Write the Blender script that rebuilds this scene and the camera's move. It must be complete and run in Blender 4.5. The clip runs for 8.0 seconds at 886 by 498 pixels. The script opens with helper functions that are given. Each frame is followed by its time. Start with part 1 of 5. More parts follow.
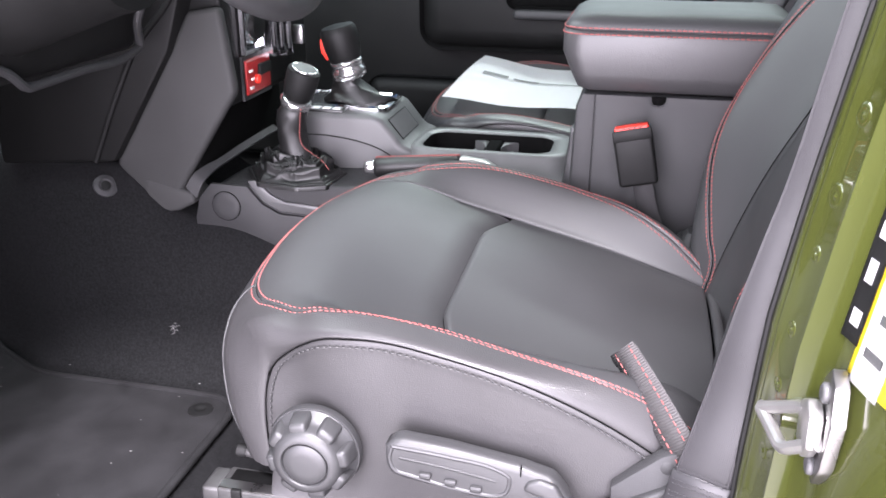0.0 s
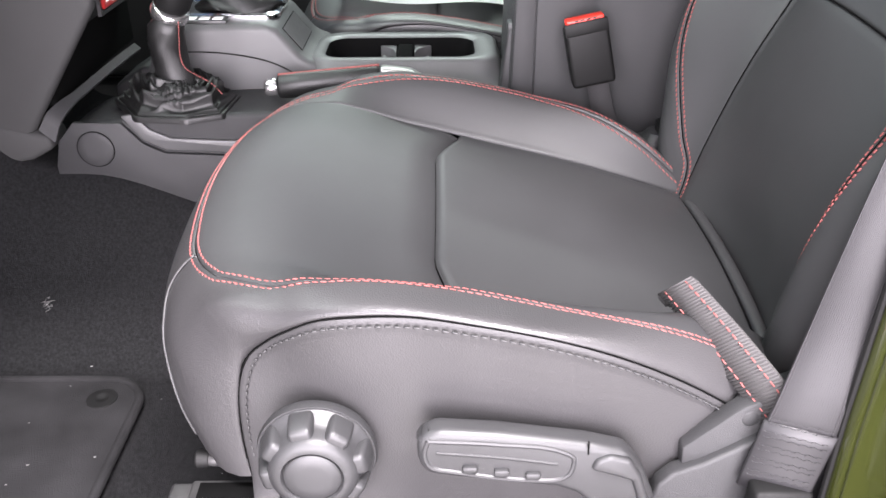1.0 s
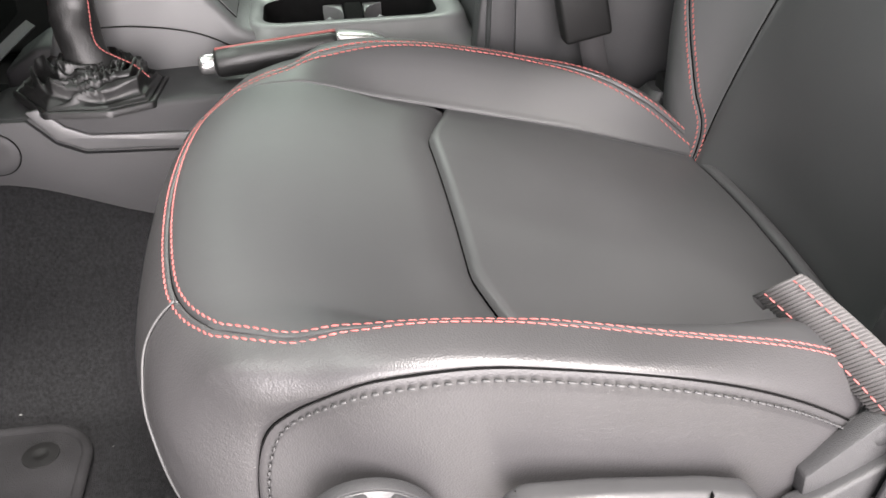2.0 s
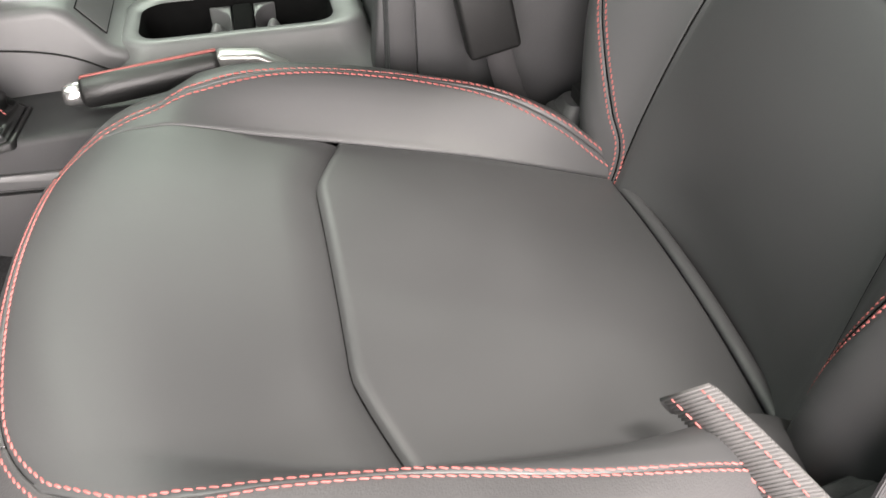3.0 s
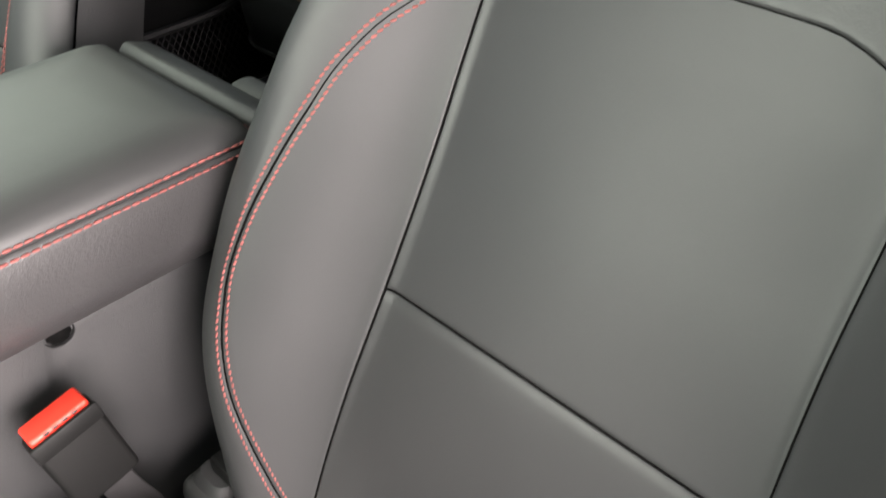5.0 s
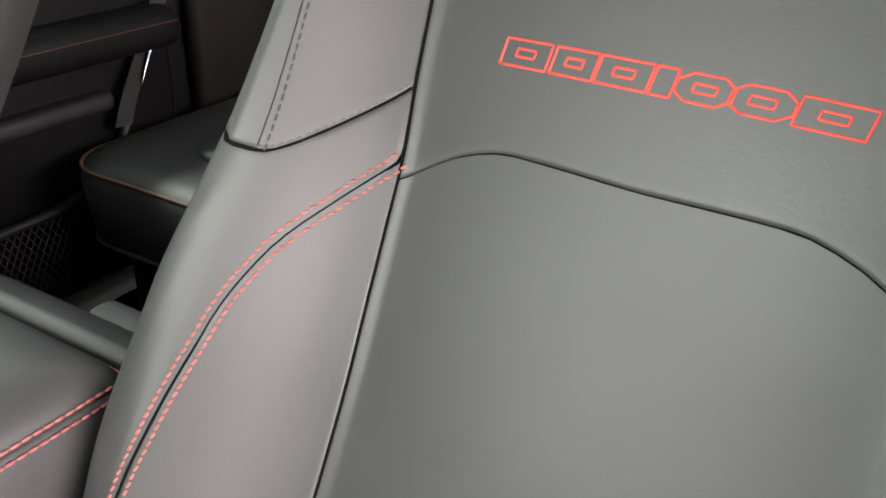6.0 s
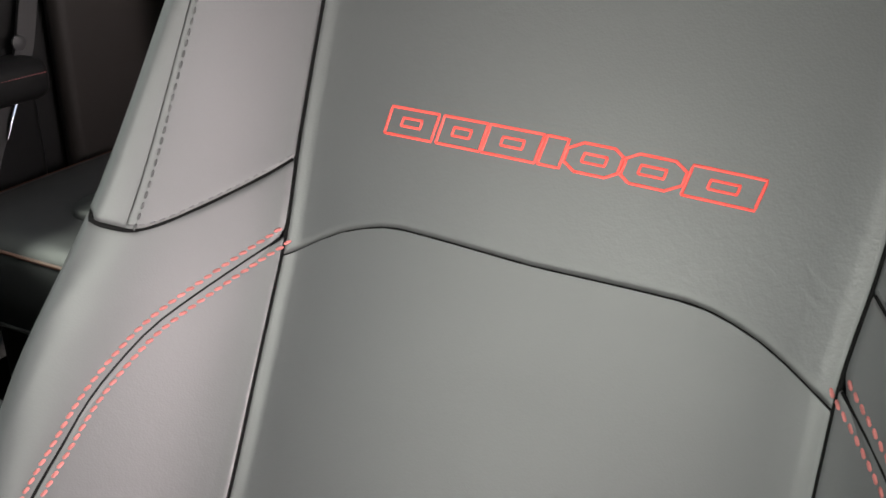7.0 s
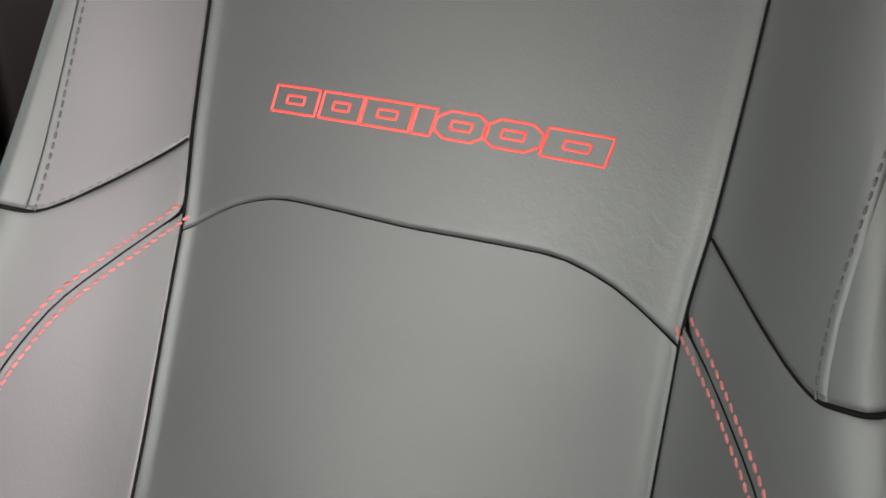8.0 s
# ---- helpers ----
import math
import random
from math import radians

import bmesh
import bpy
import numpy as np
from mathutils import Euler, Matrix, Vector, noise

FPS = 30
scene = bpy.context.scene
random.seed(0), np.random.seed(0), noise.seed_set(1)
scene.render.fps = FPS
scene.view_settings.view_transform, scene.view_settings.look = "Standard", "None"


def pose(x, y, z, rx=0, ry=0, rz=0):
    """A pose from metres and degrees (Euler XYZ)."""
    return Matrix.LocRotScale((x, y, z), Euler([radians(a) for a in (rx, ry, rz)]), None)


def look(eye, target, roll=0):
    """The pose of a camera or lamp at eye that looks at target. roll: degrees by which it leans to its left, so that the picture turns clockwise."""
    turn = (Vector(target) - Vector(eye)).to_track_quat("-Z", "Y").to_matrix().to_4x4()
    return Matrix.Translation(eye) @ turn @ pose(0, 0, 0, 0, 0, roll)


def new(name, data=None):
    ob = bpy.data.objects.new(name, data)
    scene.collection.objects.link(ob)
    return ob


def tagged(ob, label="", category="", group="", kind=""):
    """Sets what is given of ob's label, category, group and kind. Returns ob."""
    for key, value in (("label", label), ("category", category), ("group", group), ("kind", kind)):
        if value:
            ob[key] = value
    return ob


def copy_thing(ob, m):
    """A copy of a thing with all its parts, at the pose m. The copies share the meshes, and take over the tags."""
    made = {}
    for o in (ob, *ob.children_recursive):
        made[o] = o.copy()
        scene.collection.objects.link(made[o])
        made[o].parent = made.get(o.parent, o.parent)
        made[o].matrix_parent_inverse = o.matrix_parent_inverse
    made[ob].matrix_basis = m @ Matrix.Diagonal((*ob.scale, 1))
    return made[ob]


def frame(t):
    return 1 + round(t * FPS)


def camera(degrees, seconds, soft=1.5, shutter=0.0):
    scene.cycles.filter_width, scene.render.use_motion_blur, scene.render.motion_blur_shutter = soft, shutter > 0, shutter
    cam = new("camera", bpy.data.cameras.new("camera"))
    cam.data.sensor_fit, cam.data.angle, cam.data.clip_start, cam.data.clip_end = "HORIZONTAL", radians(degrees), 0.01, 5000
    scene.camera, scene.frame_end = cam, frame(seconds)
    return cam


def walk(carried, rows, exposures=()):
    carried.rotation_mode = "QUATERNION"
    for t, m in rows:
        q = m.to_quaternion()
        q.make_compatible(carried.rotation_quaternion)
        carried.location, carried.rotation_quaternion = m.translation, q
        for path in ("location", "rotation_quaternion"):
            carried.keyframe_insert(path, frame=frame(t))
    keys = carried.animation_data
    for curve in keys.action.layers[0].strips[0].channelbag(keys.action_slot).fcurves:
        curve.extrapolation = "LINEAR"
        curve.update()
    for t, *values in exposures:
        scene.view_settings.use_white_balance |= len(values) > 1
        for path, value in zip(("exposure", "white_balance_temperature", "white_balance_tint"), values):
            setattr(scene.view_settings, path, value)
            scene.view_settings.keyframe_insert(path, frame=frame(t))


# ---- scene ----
cam = camera(53.4, 8.0, shutter=0.18)
PATH = [
    (0, (0.016, -0.008, 1.311), (1.823, 0.405, 0.56), 0.1),
    (0.5, (0.089, 0.082, 1.291), (1.876, 0.263, 0.411), -0.3),
    (1, (0.148, 0.155, 1.278), (1.907, 0.154, 0.326), -0.4),
    (1.2, (0.175, 0.179, 1.273), (1.921, 0.123, 0.299), -0.3),
    (2.3, (0.327, 0.252, 1.252), (1.974, -0.049, 0.159), -1.3),
    (2.5, (0.349, 0.245, 1.26), (1.969, -0.085, 0.135), -1.1),
    (3, (0.389, 0.177, 1.302), (1.958, -0.133, 0.1), -2.0),
    (3.5, (0.48, 0.155, 1.335), (1.966, -0.191, 0.043), -1.1),
    (4, (0.569, 0.129, 1.407), (1.925, -0.462, 0.062), -0.5),
    (4.5, (0.626, 0.11, 1.44), (1.814, -0.809, 0.12), 0.3),
    (5, (0.664, 0.105, 1.461), (1.748, -1.048, 0.239), -0.0),
    (5.2, (0.677, 0.097, 1.473), (1.741, -1.127, 0.303), -1.1),
    (6.3, (0.752, 0.056, 1.451), (1.653, -1.507, 0.587), 1.4),
    (6.5, (0.754, 0.051, 1.455), (1.619, -1.536, 0.6), 1.4),
    (7, (0.75, 0.043, 1.462), (1.509, -1.608, 0.627), 1.8),
    (7.5, (0.729, 0.05, 1.467), (1.442, -1.624, 0.638), 1.3),
    (8, (0.704, 0.055, 1.461), (1.389, -1.624, 0.618), 0.6),
]
walk(cam, [(t, look(eye, target, roll)) for t, eye, target, roll in PATH],
     exposures=[(0.0, 0.95, 6150, 17), (1.2, 0.90, 6450, 13), (2.5, 1.02, 6850, 7), (3.5, 1.23, 7000, 7), (4.5, 1.45, 7050, 8), (5.2, 1.48, 7050, 10), (6.3, 1.66, 7000, 12), (8.0, 1.68, 6950, 14)])

# ---- world and light ----
world = bpy.data.worlds.new("sky")
scene.world = world
world.use_nodes = True
wn = world.node_tree
sky = wn.nodes.new("ShaderNodeTexSky")
sky.sky_type = "NISHITA"
sky.sun_disc = False
sky.sun_elevation = radians(51)
sky.sun_rotation = radians(263)
wn.links.new(sky.outputs[0], wn.nodes["Background"].inputs[0])
wn.nodes["Background"].inputs[1].default_value = 0.05


def area(name, eye, target, sx, sy, watts, colour):
    lamp = bpy.data.lights.new(name, "AREA")
    lamp.shape, lamp.size, lamp.size_y, lamp.energy, lamp.color = "RECTANGLE", sx, sy, watts, colour
    ob = new(name, lamp)
    ob.matrix_world = look(eye, target)
    return ob


# daylight through the open driver's door, the windscreen and the passenger's window
area("door_daylight", (-1.1, 0.06, 1.25), (0.90, -0.05, 0.92), 2.4, 1.7, 160, (1.0, 0.93, 0.97))
area("windscreen_daylight", (0.92, 0.90, 1.60), (0.92, 0.16, 0.93), 0.95, 0.74, 17, (0.91, 1.0, 0.94))
area("window_daylight", (1.965, -0.1, 1.58), (0.9, -0.1, 1.2), 1.3, 0.45, 1.5, (0.85, 1.0, 0.89))
# long ceiling lights of the hall, one on each side of the car; the roof's edges shade the seat from them
area("hall_light_driver_side", (-0.925, -0.35, 4.0), (0.75, -0.1, 1.0), 1.4, 0.26, 380, (1.0, 0.95, 0.95))
area("hall_light_passenger_side", (4.45, 0.2, 4.0), (1.0, 0.0, 1.0), 3.0, 0.30, 85, (0.86, 1.0, 0.90))
sun = bpy.data.lights.new("sun", "SUN")
sun.energy, sun.angle, sun.color = 0.5, radians(20), (1.0, 0.95, 0.9)
sun_ob = new("sun", sun)
sun_ob.matrix_world = look((-4, -0.5, 5), (0, 0, 0))


# ---- materials ----
def material(name, colour, rough=0.5, metal=0.0, vary=0.15, scale=30.0, bump=0.1, bscale=400.0, spec=0.5, coat=0.0, noise_detail=4.0, voronoi=False, wrinkle=0.0):
    m = bpy.data.materials.new(name)
    m.use_nodes = True
    n, l = m.node_tree.nodes, m.node_tree.links
    b = n["Principled BSDF"]
    b.inputs["Roughness"].default_value = rough
    b.inputs["Metallic"].default_value = metal
    b.inputs["Specular IOR Level"].default_value = spec
    b.inputs["Coat Weight"].default_value = coat
    tc = n.new("ShaderNodeTexCoord")
    big = n.new("ShaderNodeTexNoise")
    big.inputs["Scale"].default_value = scale
    big.inputs["Detail"].default_value = noise_detail
    l.new(tc.outputs["Object"], big.inputs["Vector"])
    ramp = n.new("ShaderNodeMapRange")
    ramp.inputs["From Min"].default_value, ramp.inputs["From Max"].default_value = 0.3, 0.7
    ramp.inputs["To Min"].default_value, ramp.inputs["To Max"].default_value = 1 - vary, 1 + vary
    l.new(big.outputs["Fac"], ramp.inputs["Value"])
    mul = n.new("ShaderNodeVectorMath")
    mul.operation = "SCALE"
    mul.inputs[0].default_value = colour
    l.new(ramp.outputs[0], mul.inputs["Scale"])
    l.new(mul.outputs["Vector"], b.inputs["Base Color"])
    rr = n.new("ShaderNodeMapRange")
    rr.inputs["From Min"].default_value, rr.inputs["From Max"].default_value = 0.3, 0.7
    rr.inputs["To Min"].default_value, rr.inputs["To Max"].default_value = max(rough - 0.06, 0.02), min(rough + 0.06, 1)
    l.new(big.outputs["Fac"], rr.inputs["Value"])
    l.new(rr.outputs[0], b.inputs["Roughness"])
    if bump:
        fine = n.new("ShaderNodeTexVoronoi" if voronoi else "ShaderNodeTexNoise")
        fine.inputs["Scale"].default_value = bscale
        l.new(tc.outputs["Object"], fine.inputs["Vector"])
        bp = n.new("ShaderNodeBump")
        bp.inputs["Strength"].default_value = bump
        bp.inputs["Distance"].default_value = 0.0015
        l.new(fine.outputs["Distance" if voronoi else "Fac"], bp.inputs["Height"])
        if wrinkle:
            # soft creases of the hide, a few millimetres apart, strong in some places only
            mid = n.new("ShaderNodeTexNoise")
            mid.inputs["Scale"].default_value = 150
            mid.inputs["Detail"].default_value = 3
            mid.inputs["Distortion"].default_value = 0.6
            l.new(tc.outputs["Object"], mid.inputs["Vector"])
            where = n.new("ShaderNodeTexNoise")
            where.inputs["Scale"].default_value = 8
            l.new(tc.outputs["Object"], where.inputs["Vector"])
            gate = n.new("ShaderNodeMapRange")
            gate.inputs["From Min"].default_value, gate.inputs["From Max"].default_value = 0.42, 0.68
            gate.inputs["To Min"].default_value, gate.inputs["To Max"].default_value = 0.15, 1.0
            l.new(where.outputs["Fac"], gate.inputs["Value"])
            amount = n.new("ShaderNodeMath")
            amount.operation = "MULTIPLY"
            amount.inputs[1].default_value = wrinkle
            l.new(gate.outputs[0], amount.inputs[0])
            b2 = n.new("ShaderNodeBump")
            b2.inputs["Distance"].default_value = 0.004
            l.new(amount.outputs[0], b2.inputs["Strength"])
            l.new(mid.outputs["Fac"], b2.inputs["Height"])
            l.new(bp.outputs[0], b2.inputs["Normal"])
            l.new(b2.outputs[0], b.inputs["Normal"])
        else:
            l.new(bp.outputs[0], b.inputs["Normal"])
    return m


LEATHER = material("black_leather", (0.024, 0.024, 0.025), 0.52, vary=0.07, scale=7, bump=0.028, bscale=1100, voronoi=True, wrinkle=0.022)
LEATHER_U = material("black_leather_creased", (0.024, 0.024, 0.025), 0.52, vary=0.07, scale=7, bump=0.035, bscale=900, voronoi=True, wrinkle=0.06)
LEATHER_S = material("black_leather_side", (0.031, 0.030, 0.031), 0.42, vary=0.07, scale=9, bump=0.12, bscale=800, voronoi=True, wrinkle=0.08)
PLASTIC = material("grained_black_plastic", (0.021, 0.021, 0.022), 0.55, vary=0.08, scale=20, bump=0.25, bscale=1400, voronoi=True, spec=0.4)
PLASTIC_G = material("satin_grey_plastic", (0.025, 0.025, 0.026), 0.47, vary=0.08, scale=20, bump=0.12, bscale=1600)
TRIM = material("pale_grey_satin_plastic", (0.075, 0.075, 0.076), 0.42, vary=0.08, scale=20, bump=0.10, bscale=1600)
STACK = material("matt_black_dash_plastic", (0.030, 0.030, 0.030), 0.7, vary=0.12, scale=14, bump=0.2, bscale=1200, spec=0.3)
HOUSING = material("satin_charcoal_plastic", (0.055, 0.055, 0.056), 0.5, vary=0.08, scale=20, bump=0.15, bscale=1500)
SILVER = material("satin_silver_metal", (0.62, 0.61, 0.61), 0.24, 0.95, vary=0.05, scale=40, bump=0.03, bscale=600)
DARK = material("dark_plastic", (0.006, 0.006, 0.006), 0.55, vary=0.2, scale=10, bump=0.1, bscale=900, spec=0.18)
CARPET = material("charcoal_carpet", (0.0085, 0.0085, 0.009), 0.95, vary=0.5, scale=300, bump=0.9, bscale=900, spec=0.1)
MAT = material("ribbed_floor_mat", (0.0135, 0.0133, 0.014), 0.92, vary=0.5, scale=14, bump=0.8, bscale=1100, spec=0.15)
STITCH = material("red_thread", (0.21, 0.066, 0.062), 0.8, vary=0.2, scale=200, bump=0, spec=0.2)
STITCH_G = material("dark_thread", (0.012, 0.012, 0.013), 0.6, vary=0.2, scale=200, bump=0)
STITCH_L = material("grey_thread", (0.030, 0.0295, 0.030), 0.6, vary=0.2, scale=200, bump=0)
PIPING = material("grey_piping", (0.036, 0.036, 0.036), 0.5, vary=0.1, scale=60, bump=0)
# near-black for sewn seams, and for shade painted into slots, notches and recesses
SEAM_SHADE = material("black_seam_and_recess_shade", (0.003, 0.003, 0.003), 1.0, vary=0.2, scale=100, bump=0, spec=0.05)
EMBROID = material("red_embroidery", (0.60, 0.035, 0.025), 0.5, vary=0.2, scale=400, bump=0.3, bscale=1500)
PAINT = material("olive_green_paint", (0.033, 0.038, 0.0085), 0.14, vary=0.06, scale=6, bump=0.05, bscale=120, coat=0.9, wrinkle=0.10)
CHROME = material("bright_chrome", (0.75, 0.75, 0.77), 0.12, 1.0, vary=0.08, scale=30, bump=0)
ZINC = material("pale_zinc_plate", (0.40, 0.39, 0.38), 0.34, 0.85, vary=0.08, scale=60, bump=0.1, bscale=500)
STEEL = material("zinc_plated_steel", (0.33, 0.32, 0.32), 0.3, 1.0, vary=0.12, scale=40, bump=0.05, bscale=500)
RAIL_STEEL = material("grey_coated_steel", (0.05, 0.049, 0.049), 0.45, 0.5, vary=0.2, scale=40, bump=0.05, bscale=500)
STALK = material("dark_webbing", (0.022, 0.021, 0.022), 0.7, vary=0.14, scale=60, bump=0.3, bscale=900)
RED = material("red_plastic", (0.72, 0.035, 0.02), 0.4, vary=0.06, scale=60, bump=0.05, bscale=900)
RED_TRIM = material("red_socket_plate", (0.26, 0.014, 0.014), 0.35, vary=0.1, scale=60, bump=0.05)
WEB = material("grey_seat_belt_webbing", (0.0165, 0.0157, 0.0173), 0.46, vary=0.45, scale=520, bump=0.8, bscale=1100)
# weave bumps run along the belt; colour streaks with them paint its sheen
weave = WEB.node_tree.nodes.new("ShaderNodeMapping")
weave.inputs["Scale"].default_value = (0.6, 0.6, 0.14)
for link in list(WEB.node_tree.links):
    if link.from_node.type == "TEX_COORD":
        WEB.node_tree.links.new(weave.outputs["Vector"], link.to_socket)
        WEB.node_tree.links.new(link.from_socket, weave.inputs["Vector"])
STRAP = material("grey_pull_strap_webbing", (0.042, 0.040, 0.040), 0.8, vary=0.15, scale=60, bump=0.3, bscale=900)
PAPER = material("white_paper", (0.86, 0.86, 0.86), 0.6, vary=0.03, scale=8, bump=0.05, bscale=60)
INK = material("grey_print", (0.12, 0.12, 0.12), 0.6, vary=0.2, scale=40, bump=0)
YELLOW = material("yellow_label", (0.85, 0.72, 0.02), 0.4, vary=0.04, scale=20, bump=0)
WHITE = material("white_label", (0.8, 0.8, 0.8), 0.4, vary=0.04, scale=20, bump=0)
BLACK_LABEL = material("black_label", (0.015, 0.015, 0.015), 0.4, vary=0.1, scale=20, bump=0)
CONCRETE = material("pale_concrete", (0.42, 0.41, 0.39), 0.85, vary=0.12, scale=3, bump=0.3, bscale=80)
REAR_TRIM = material("brown_black_trim", (0.008, 0.0065, 0.0055), 0.7, vary=0.2, scale=12, bump=0.2, bscale=700, spec=0.25)
HEADLINER = material("light_grey_headliner", (0.30, 0.30, 0.29), 0.9, vary=0.06, scale=40, bump=0.3, bscale=700)
BOOT = material("soft_black_boot_leather", (0.007, 0.007, 0.007), 0.44, vary=0.2, scale=30, bump=0.2, bscale=700)


# ---- building blocks ----
HARD = (PLASTIC, PLASTIC_G, DARK, STEEL, ZINC, CHROME, PAINT)


def thing(name, base, label, category, group="", kind=""):
    ob = new(name)
    ob.location = base
    return tagged(ob, label, category, group, kind)


def origin_of(ob):
    p = Vector(ob.location)
    while ob.parent:
        ob = ob.parent
        p += Vector(ob.location)
    return p


def mesh_from(bm, name, mat, smooth=True):
    me = bpy.data.meshes.new(name)
    bmesh.ops.recalc_face_normals(bm, faces=bm.faces)
    if mat in HARD:
        for e in bm.edges:
            if len(e.link_faces) == 2 and e.calc_face_angle(0) > 0.62:
                e.smooth = False
    bm.to_mesh(me)
    bm.free()
    for p in me.polygons:
        p.use_smooth = smooth
    me.materials.append(mat)
    return me


def part(name, bm, mat, parent, label="", smooth=True):
    """Links a bmesh made in world coordinates as one mesh under a thing or a part."""
    ob = new(name, mesh_from(bm, name, mat, smooth))
    if parent is not None:
        ob.parent = parent
        ob.location = -origin_of(parent)
    return tagged(ob, label)


def solo(name, bm, mat, label, category, kind="", group="", smooth=True):
    return tagged(part(name, bm, mat, None, smooth=smooth), label, category, group, kind)


def grid_bm(P, bm=None):
    """A sheet through an array of points (rows, columns, 3)."""
    bm = bm or bmesh.new()
    nu, nv = P.shape[:2]
    vs = [[bm.verts.new(P[i, j]) for j in range(nv)] for i in range(nu)]
    for i in range(nu - 1):
        for j in range(nv - 1):
            bm.faces.new((vs[i][j], vs[i + 1][j], vs[i + 1][j + 1], vs[i][j + 1]))
    return bm


def rbox(x0, x1, y0, y1, z0, z1, r=0.005, seg=3, bm=None, m=None):
    out = bm or bmesh.new()
    made = bmesh.ops.create_cube(out, size=1)["verts"]
    for v in made:
        v.co = Vector(((x0 + x1) / 2 + v.co.x * (x1 - x0), (y0 + y1) / 2 + v.co.y * (y1 - y0), (z0 + z1) / 2 + v.co.z * (z1 - z0)))
    if r:
        edges = list({e for v in made for e in v.link_edges})
        res = bmesh.ops.bevel(out, geom=edges, offset=r, segments=seg, profile=0.5, affect="EDGES")
        made = list({v for v in made if v.is_valid} | set(res["verts"]))
    if m is not None:
        bmesh.ops.transform(out, matrix=m, verts=made)
    return out


def prism(poly, axis, a, b, r=0.0, seg=2, bm=None):
    """A polygon in the plane across axis, drawn out from a to b; r rounds its edges."""
    out = bm or bmesh.new()

    def at(p, d):
        return {"x": (d, p[0], p[1]), "y": (p[0], d, p[1]), "z": (p[0], p[1], d)}[axis]
    lo = [out.verts.new(at(p, a)) for p in poly]
    hi = [out.verts.new(at(p, b)) for p in poly]
    faces = [out.faces.new(lo), out.faces.new(hi[::-1])]
    n = len(poly)
    for i in range(n):
        faces.append(out.faces.new((lo[i], hi[i], hi[(i + 1) % n], lo[(i + 1) % n])))
    bmesh.ops.recalc_face_normals(out, faces=faces)
    if r:
        edges = [e for e in {e for f in faces for e in f.edges} if e.calc_face_angle(0) > 0.45]
        bmesh.ops.bevel(out, geom=edges, offset=r, segments=seg, profile=0.5, affect="EDGES")
    return out


def tube(points, r, n=8, bm=None, cap=True):
    bm = bm or bmesh.new()
    pts = [Vector(p) for p in points]
    rs = r if isinstance(r, (list, tuple)) else [r] * len(pts)
    rings, up = [], None
    for i, p in enumerate(pts):
        d = (pts[min(i + 1, len(pts) - 1)] - pts[max(i - 1, 0)]).normalized()
        if up is None:
            up = d.orthogonal().normalized()
        up = (up - d * up.dot(d)).normalized()
        side = d.cross(up)
        rings.append([bm.verts.new(p + rs[i] * (math.cos(2 * math.pi * k / n) * up + math.sin(2 * math.pi * k / n) * side)) for k in range(n)])
    for a, b in zip(rings, rings[1:]):
        for k in range(n):
            bm.faces.new((a[k], a[(k + 1) % n], b[(k + 1) % n], b[k]))
    if cap:
        bm.faces.new(rings[0][::-1])
        bm.faces.new(rings[-1])
    return bm


def lathe(profile, m, n=32, bm=None, wave=None):
    """Turns (radius, height) pairs round the z axis of the pose m; wave(angle, k) may scale a ring."""
    bm = bm or bmesh.new()
    rings = []
    for k, (r, h) in enumerate(profile):
        ring = []
        for i in range(n):
            a = 2 * math.pi * i / n
            w = wave(a, k) if wave else 1.0
            ring.append(bm.verts.new(m @ Vector((r * w * math.cos(a), r * w * math.sin(a), h))))
        rings.append(ring)
    for a, b in zip(rings, rings[1:]):
        for i in range(n):
            bm.faces.new((a[i], a[(i + 1) % n], b[(i + 1) % n], b[i]))
    bm.faces.new(rings[0][::-1])
    bm.faces.new(rings[-1])
    return bm


def hermite(xs, ys):
    xs, ys = np.array(xs, float), np.array(ys, float)
    sl = np.diff(ys) / np.diff(xs)
    m = np.concatenate(([sl[0]], (sl[:-1] + sl[1:]) / 2, [sl[-1]]))
    for i in range(1, len(xs) - 1):
        if sl[i - 1] * sl[i] <= 0:
            m[i] = 0

    def f(x):
        x = np.clip(np.asarray(x, float), xs[0], xs[-1])
        i = np.clip(np.searchsorted(xs, x) - 1, 0, len(xs) - 2)
        h = xs[i + 1] - xs[i]
        t = (x - xs[i]) / h
        return ((1 + 2 * t) * (1 - t) ** 2 * ys[i] + t * (1 - t) ** 2 * h * m[i] + t * t * (3 - 2 * t) * ys[i + 1] + t * t * (t - 1) * h * m[i + 1])
    return f


def sstep(a, b, x):
    t = np.clip((np.asarray(x, float) - a) / (b - a), 0, 1)
    return t * t * (3 - 2 * t)


def fractions(length, fine=0.009, step=0.011):
    """Steps from 0 to 1 along a length, close together near both ends."""
    near = np.array([0, 0.0012, 0.0026, 0.0045, 0.0068, fine])
    if length < 2.4 * fine:
        return np.linspace(0, 1, 9)
    mid = np.linspace(fine, length - fine, max(3, int(length / step)))
    return np.concatenate((near[:-1], mid, (length - near[:-1])[::-1])) / length


